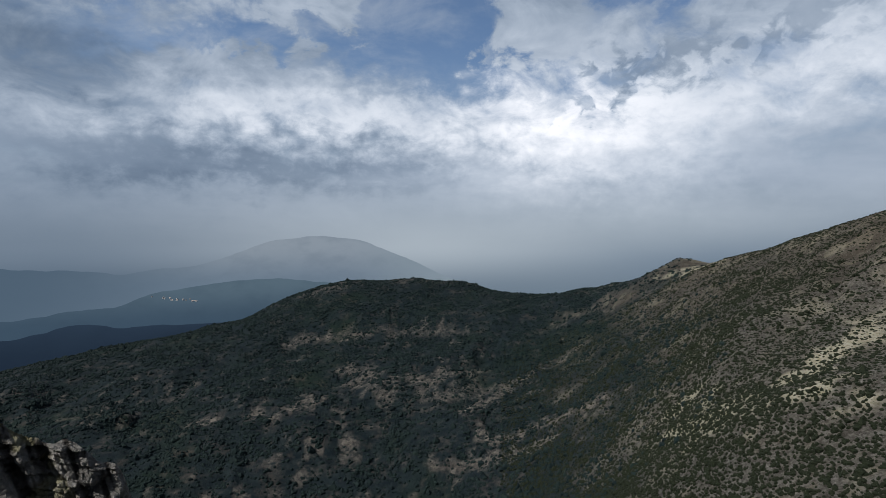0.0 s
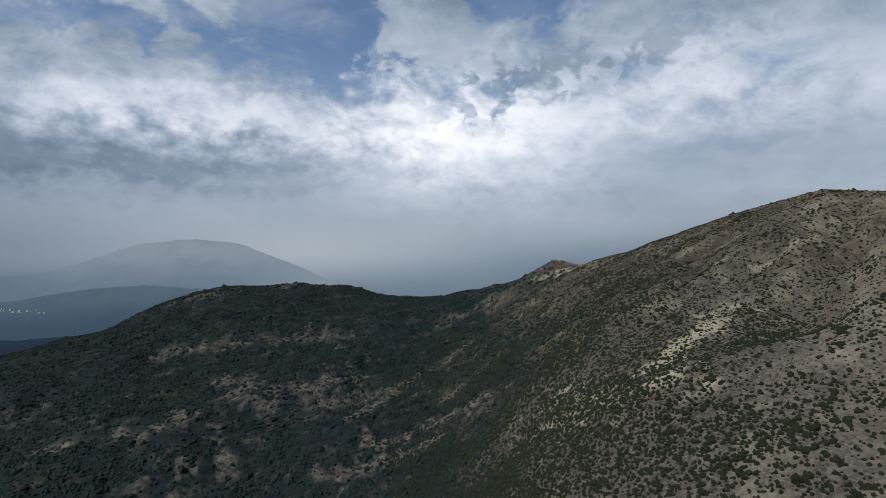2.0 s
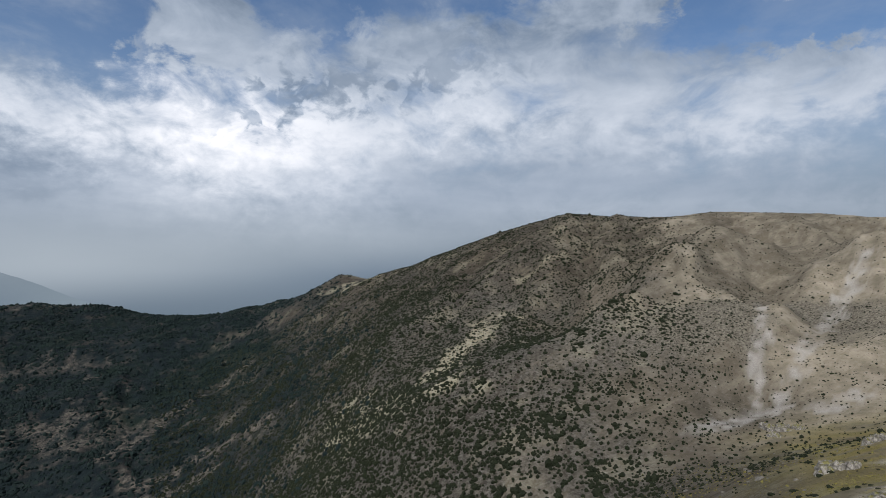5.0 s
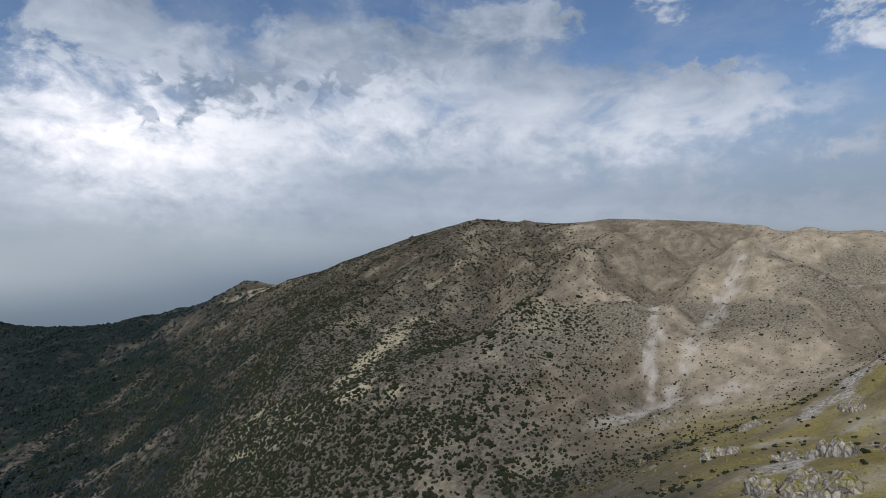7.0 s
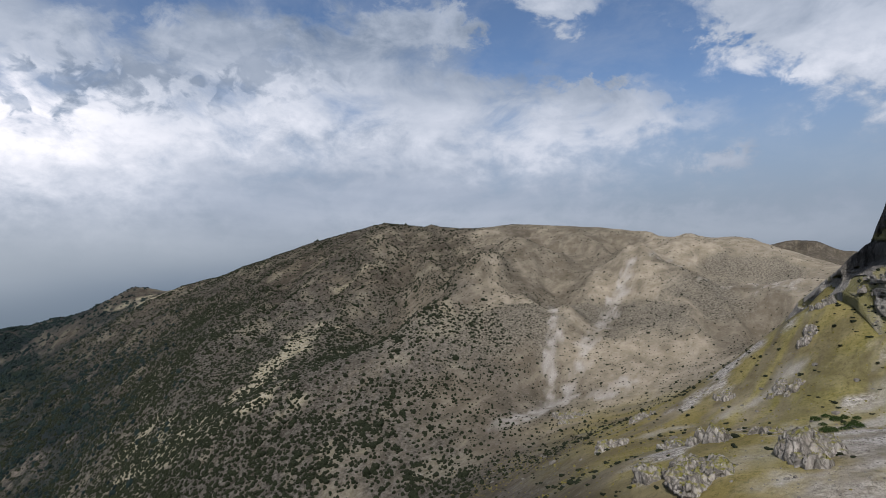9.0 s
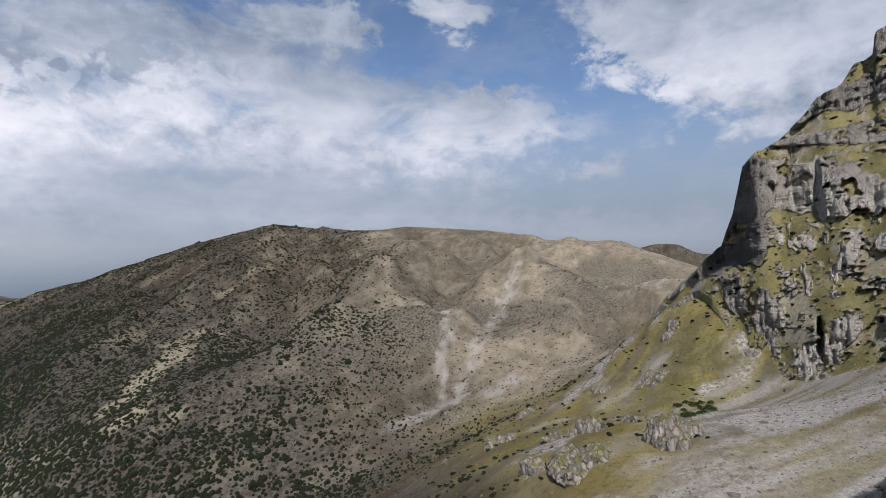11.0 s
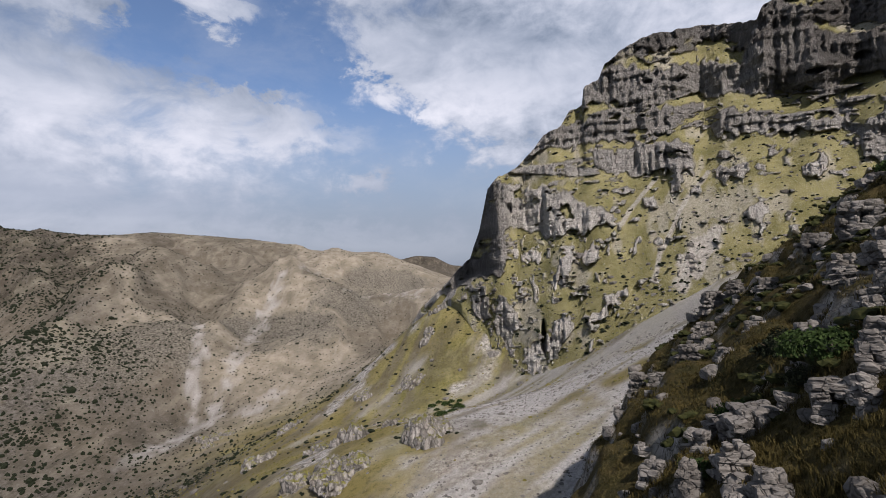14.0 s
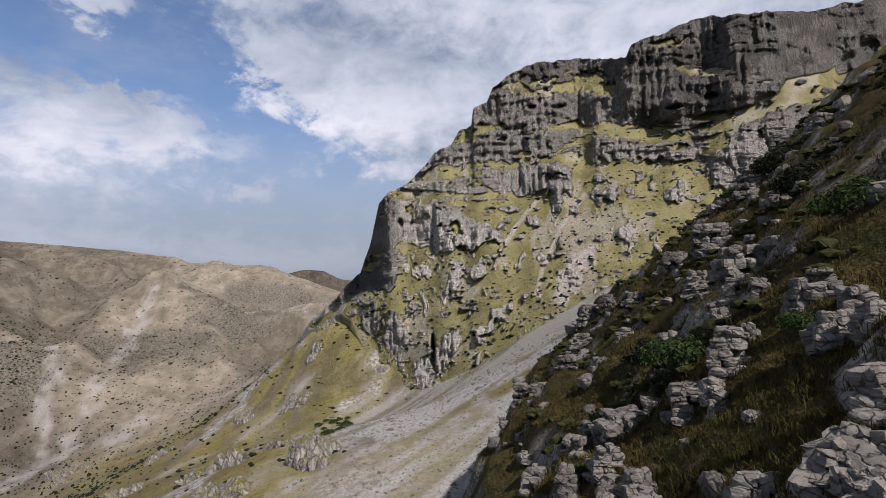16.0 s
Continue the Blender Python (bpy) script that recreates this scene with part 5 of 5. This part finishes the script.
def build_rib_rocks():
    r = random.Random(5)
    for a, d, w, h in RIB_BLOCKS + EDGE_BLOCKS:
        x, y = polar(a, d)
        outcrop_thing(r, x, y, w * 0.8, h * 0.65, "jointed grey limestone crag standing out of the grassy slope", "crags on the near slope")
    for k in range(15):
        a, d = r.uniform(114, 138), r.uniform(22, 60)
        if a < line(d, (20, 118), (60, 122)):
            a += 8
        w = r.uniform(0.9, 2.2)
        outcrop_thing(r, *polar(a, d), w, w * r.uniform(0.35, 0.7), "jointed grey limestone crag on the upper slope", "crags on the near slope", 0.2)
    # smaller rocks that break out of the slope beside them
    made = 0
    while made < 170:
        a, d = r.uniform(102, 137), 6 + 52 * r.random() ** 1.4
        x, y = polar(a, d)
        band = min(abs(a - line(d, (6, 120), (12, 117), (20, 121), (35, 125), (60, 131))), abs(a - line(d, (10, 108), (20, 108), (40, 111), (60, 115))))
        if r.random() > math.exp(-(band / 4.5) ** 2) + 0.22:
            continue
        w = r.uniform(0.12, 0.42) * (1 + d / 30)
        put_rock("limestone_boulder", r.choice(ROUNDS + BLOCKS[:4]), x, y, w, w * r.uniform(0.5, 1.0),
                 r.uniform(0, 360), (r.gauss(-4, 10), r.gauss(0, 10)), "weathered limestone rock among dry grass", "rock", "rocks on the near slope", -0.15)
        made += 1
    # broken stones heaped at the foot of the bedded wall
    made = 0
    while made < 230:
        a, d = r.gauss(136, 2.8), r.gauss(6.2, 0.7)
        if d < 4.6 or a < 128:
            continue
        x, y = polar(a, d)
        w = r.uniform(0.09, 0.32)
        put_rock("broken_stone", r.choice(SHARPS), x, y, w * 1.3, w * r.uniform(0.3, 0.8), r.uniform(0, 360), (r.gauss(0, 22), r.gauss(0, 22)),
                 "sharp pale broken limestone in a heap", "rock", "broken stones on the near slope", -0.25)
        made += 1


def build_buttress():
    """The rocky shoulder on the valley side: a furrowed wall of thin beds, cut by grassy gullies, falling away behind its crest."""
    az = np.linspace(-56, -27.5, 420)
    v = np.concatenate([np.linspace(-1, 0, 40)[:-1], np.linspace(0, 1, 230)])
    a, t = np.meshgrid(az, v)
    far = 31 - 0.16 * (a + 38.5) + 0.9 * np.maximum(0, a + 29.8) ** 2
    el = np.interp(a, (-56, -46, -38.5, -36.9, -34, -32.8, -30.4, -29.9, -29.2, -28.4, -27.5),
                   (-12, -12.6, -13.8, -15.0, -15.9, -16.9, -18.2, -19.1, -21.0, -24, -27))
    across = radians(1) * a * 31
    crest = far * np.tan(np.radians(el)) + 0.25 * fbm(across / 1.2, 0 * a, octaves=4, seed=71)
    z = np.where(t > 0, crest - 9.0 * t, crest + 7.0 * t)
    out = np.where(t > 0, 5.0 * t ** 0.9, 7.0 * np.minimum(t, 0))
    # gullies run down and a little aside; buttresses stand out between them
    lean = across + 0.35 * (z + 10)
    gully = fbm(lean / 1.9, z / 9, octaves=3, seed=72)
    rill = fbm(lean / 0.42, z / 2.2, octaves=3, seed=73)
    lump = fbm(across / 0.55, z / 0.5, octaves=4, seed=74)
    dip = z + 0.12 * across + 0.18 * fbm(across / 2, z / 2, octaves=2, seed=75)
    s = dip / 0.26
    course = np.floor(s)
    lip = step(s - course, 0.55, 0.95)
    jut = fbm(course * 3.7, across / 1.1, octaves=2, seed=76)
    front = step(t, -0.05, 0.06)
    out = out + front * (0.55 * gully + 0.36 * rill + 0.26 * lump + 0.30 * jut - 0.15 * lip)
    z = z + 0.10 * lump
    d = far - out
    x, y = d * np.sin(np.radians(a)), d * np.cos(np.radians(a))
    n, m = a.shape
    idx = np.arange(n * m).reshape(n, m)
    f = np.stack([idx[:-1, :-1], idx[1:, :-1], idx[1:, 1:], idx[:-1, 1:]], -1).reshape(-1, 4)
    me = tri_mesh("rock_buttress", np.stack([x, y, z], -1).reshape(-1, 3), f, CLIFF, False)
    grass = step(-gully + 0.5 * fbm(across / 0.7, z / 0.7, octaves=3, seed=77), 0.34, 0.62) * 0.6
    # dark: shade over the wall and in its furrows, put into the colour
    for key, val in (("green", grass), ("scree", 0 * grass), ("pale_low", 0 * grass), ("dark", 0.40 + 0.6 * step(-rill, 0.0, 0.5))):
        me.attributes.new(key, "FLOAT", "POINT").data.foreach_set("value", np.asarray(val, np.float32).ravel())
    ob = new("rock_buttress", me)
    tagged(ob, "dark furrowed limestone buttress of thin beds with grassy gullies", "rock", "")


build_buttress()


def tuft(seed, blades=9):
    r = np.random.default_rng(seed)
    vs, fs = [], []
    for i in range(blades):
        a, lean = r.uniform(0, 2 * np.pi), r.uniform(0.1, 0.75)
        base = r.normal(0, 0.22, 2)
        h, w = r.uniform(0.4, 0.8), 0.03
        side = np.array([-math.sin(a), math.cos(a)]) * w
        tip = base + np.array([math.cos(a), math.sin(a)]) * lean
        mid = base + np.array([math.cos(a), math.sin(a)]) * lean * 0.35
        k = len(vs)
        vs += [(*(base - side), 0), (*(base + side), 0), (*(mid + side * 0.8), h * 0.6), (*(mid - side * 0.8), h * 0.6), (*tip, h * 0.85)]
        fs += [(k, k + 1, k + 2), (k, k + 2, k + 3), (k + 3, k + 2, k + 4)]
    return np.array(vs), np.array(fs)


def build_tufts():
    a = RNG.uniform(100, 139, 34000)
    d = 5 + 55 * RNG.uniform(0, 1, 34000) ** 1.5
    x, y = polar(a, d)
    n = fbm(x / 3.5, y / 3.5, octaves=3, seed=97)
    keep = RNG.uniform(0, 1, len(x)) < 0.45 + 0.6 * n
    x, y, d = x[keep], y[keep], d[keep]
    size = RNG.uniform(0.10, 0.25, len(x)) * (1 + d / 60)
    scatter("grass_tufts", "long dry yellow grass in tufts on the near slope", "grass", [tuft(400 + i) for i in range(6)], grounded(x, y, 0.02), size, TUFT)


def build_heath():
    a = RNG.uniform(106, 139, 900)
    d = 14 + 46 * RNG.uniform(0, 1, 900) ** 0.8
    x, y = polar(a, d)
    keep = fbm(x / 6, y / 6, octaves=3, seed=98) > 0.12
    x, y, d = x[keep], y[keep], d[keep]
    size = RNG.uniform(0.10, 0.30, len(x)) * (1 + d / 60)
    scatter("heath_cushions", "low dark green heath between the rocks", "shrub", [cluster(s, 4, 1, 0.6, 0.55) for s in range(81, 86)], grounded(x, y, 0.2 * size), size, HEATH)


def leaf_mass(seed, count):
    """A crown of many small pointed leaves on a lumpy mound."""
    r = np.random.default_rng(seed)
    d = r.normal(0, 1, (count, 3))
    d /= np.linalg.norm(d, axis=1, keepdims=True)
    d[:, 2] = np.abs(d[:, 2])
    rad = 0.5 * (0.55 + 0.45 * r.uniform(0, 1, count) ** 0.4) * (1 + 0.35 * fbm(d[:, 0] * 2, d[:, 1] * 2, d[:, 2] * 2, seed=seed))
    c = d * rad[:, None] * np.array([1.1, 1.1, 0.75])
    u = r.normal(0, 1, (count, 3))
    u -= d * (u * d).sum(1, keepdims=True) * 0.6
    u /= np.linalg.norm(u, axis=1, keepdims=True)
    w = np.cross(u, r.normal(0, 1, (count, 3)))
    w /= np.linalg.norm(w, axis=1, keepdims=True)
    s = r.uniform(0.02, 0.042, count)[:, None]
    v = np.stack([c - u * s, c + w * s * 0.45, c + u * s, c - w * s * 0.45], 1).reshape(-1, 3)
    k = np.arange(count)[:, None] * 4
    f = np.concatenate([k + [0, 1, 2], k + [0, 2, 3]])
    return v, f


def stems(seed):
    bm = bmesh.new()
    r = random.Random(seed)
    for i in range(7):
        a, lean = r.uniform(0, 6.28), r.uniform(0.1, 0.4)
        tip = Vector((math.cos(a) * lean, math.sin(a) * lean, r.uniform(0.2, 0.36)))
        m = Matrix.Translation(tip / 2 - Vector((0, 0, 0.05))) @ tip.to_track_quat("Z", "Y").to_matrix().to_4x4()
        bmesh.ops.create_cone(bm, cap_ends=False, segments=5, radius1=0.016, radius2=0.006, depth=tip.length + 0.1, matrix=m)
    me = bpy.data.meshes.new("stems")
    bm.to_mesh(me)
    bm.free()
    me.materials.append(BARK)
    return me


def make_bark():
    m, g, b = material("bark")
    p = place(g)
    g.link(g.mix(g.noise(p, 30, 4, 0.6), (0.05, 0.04, 0.03), (0.14, 0.11, 0.085)), b.inputs["Base Color"])
    return m


BARK = make_bark()
LEAFS = [tri_mesh("leaves", *leaf_mass(500 + i, 2600), BUSH) for i in range(3)]
DARKS = [tri_mesh("leaves", *leaf_mass(520 + i, 2600), SHRUB) for i in range(3)]
STEMS = [stems(540 + i) for i in range(3)]


def put_bush(i, x, y, w, dark, label, group):
    ob = new("bush")
    ob.location = (x, y, height_at(x, y) - 0.04 * w)
    ob.rotation_euler = (0, 0, i * 1.7)
    ob.scale = (w, w, w)
    for name, me in (("leaves", (DARKS if dark else LEAFS)[i % 3]), ("stems", STEMS[i % 3])):
        p = new(name, me)
        p.parent = ob
    return tagged(ob, label, "bush", group)


RIB_BUSHES = [(118.1, 19, 1.5), (121.4, 15.5, 1.5), (119.4, 15.2, 0.8), (114.5, 17, 1.0), (113.6, 9.9, 0.85), (110.6, 12.4, 0.6), (116.9, 36, 1.6),
              (130.6, 12.6, 0.7), (132.5, 30, 2.6), (135.6, 17, 1.6), (129.8, 45, 2.8), (126.5, 50, 2.2)]
SLOPE_BUSHES = [(85.3, -12.7, 17), (86.0, -12.4, 13), (86.7, -12.6, 19), (87.3, -12.3, 14), (88.0, -12.9, 27), (86.2, -13.5, 25), (88.1, -12.2, 13), (85.8, -13.1, 12),
                (87.2, -13.2, 15)]


def build_bushes():
    for i, (a, d, w) in enumerate(RIB_BUSHES):
        put_bush(i, *polar(a, d), w * 1.25, i % 2 == 0, "dark green leafy bush rooted between limestone blocks", "bushes on the near slope")
    for i, (a, d, w) in enumerate(SLOPE_BUSHES):
        x, y = sighted(a, d)
        put_bush(i + 20, x, y, w * math.hypot(x, y) / 1150, False, "round dark green bush beside the scree", "bushes beside the scree")


# knolls of bare rock on the green slope
def build_knolls():
    r = random.Random(9)
    for a, e, w, h in ((84.6, -15.6, 110, 70), (75.6, -18.4, 120, 60), (77.6, -15.2, 60, 50), (73.8, -16.2, 45, 30), (81.5, -14.2, 36, 26), (68.5, -16.6, 50, 30),
                       (64.5, -14.2, 40, 22), (84.9, -6.0, 26, 26), (86.5, -3.0, 24, 26), (83.0, -10.5, 36, 24), (78.5, -11.5, 30, 20), (71.0, -14.0, 36, 22)):
        cx, cy = sighted(a, e)
        m = math.hypot(cx, cy) / 986
        w, h = w * m, h * m
        for k in range(9):
            x, y = cx + r.gauss(0, w * 0.28), cy + r.gauss(0, w * 0.28)
            s = w * r.uniform(0.22, 0.42)
            put_rock("rock_outcrop", r.choice(CRAGS), x, y, s * 1.3, h * r.uniform(0.5, 0.9), r.uniform(0, 360), (r.gauss(0, 9), r.gauss(0, 9)),
                     "furrowed grey limestone outcrop in the green slope", "rock", "outcrops in the green slope", 0.05)


build_rib_rocks()
build_tufts()
build_heath()
build_bushes()
build_knolls()


# ---------------------------------------------------------------- the village on the plain
def build_village():
    white = material("whitewash")[0]
    white.node_tree.nodes["Principled BSDF"].inputs["Base Color"].default_value = (0.33, 0.34, 0.35, 1)
    tile = material("roof_tile")[0]
    tile.node_tree.nodes["Principled BSDF"].inputs["Base Color"].default_value = (0.30, 0.25, 0.23, 1)
    r = random.Random(3)
    me = plain_hill.data
    tree = BVHTree.FromPolygons([v.co[:] for v in me.vertices], [p.vertices[:] for p in me.polygons])
    for i in range(16):
        a = -27.6 + 3.8 * (i / 15) ** 0.7 + r.gauss(0, 0.2)
        e = -4.45 - 0.03 * i + r.gauss(0, 0.07)
        ray = Vector((*polar(a, 1.0), math.tan(radians(e)))).normalized()
        spot = tree.ray_cast(Vector((0, 0, 0)), ray)[0]
        if spot is None:
            continue
        x, y, z = spot
        w, l, h = r.uniform(5, 7), r.uniform(7, 14), r.uniform(3.0, 4.5)
        ob = new("house")
        ob.matrix_world = pose(x, y, z, 0, 0, r.uniform(0, 90))
        bm = bmesh.new()
        bmesh.ops.create_cube(bm, size=1.0, matrix=Matrix.Translation((0, 0, h / 2 - 1)) @ Matrix.Diagonal((w, l, h + 2, 1)))
        me = bpy.data.meshes.new("wall")
        bm.to_mesh(me)
        bm.free()
        me.materials.append(white)
        p = new("wall", me)
        p.parent = ob
        rv = [(-w / 2 - .4, -l / 2 - .4, h), (w / 2 + .4, -l / 2 - .4, h), (w / 2 + .4, l / 2 + .4, h), (-w / 2 - .4, l / 2 + .4, h),
              (0, -l / 2 - .4, h + 2.2), (0, l / 2 + .4, h + 2.2)]
        me = bpy.data.meshes.new("roof")
        me.from_pydata(rv, [], [(0, 1, 4), (2, 3, 5), (1, 2, 5, 4), (3, 0, 4, 5), (0, 3, 2, 1)])
        me.materials.append(tile)
        p = new("roof", me)
        p.parent = ob
        tagged(ob, "tiny white house of a far village in the haze", "house", "houses of the far village")


build_village()
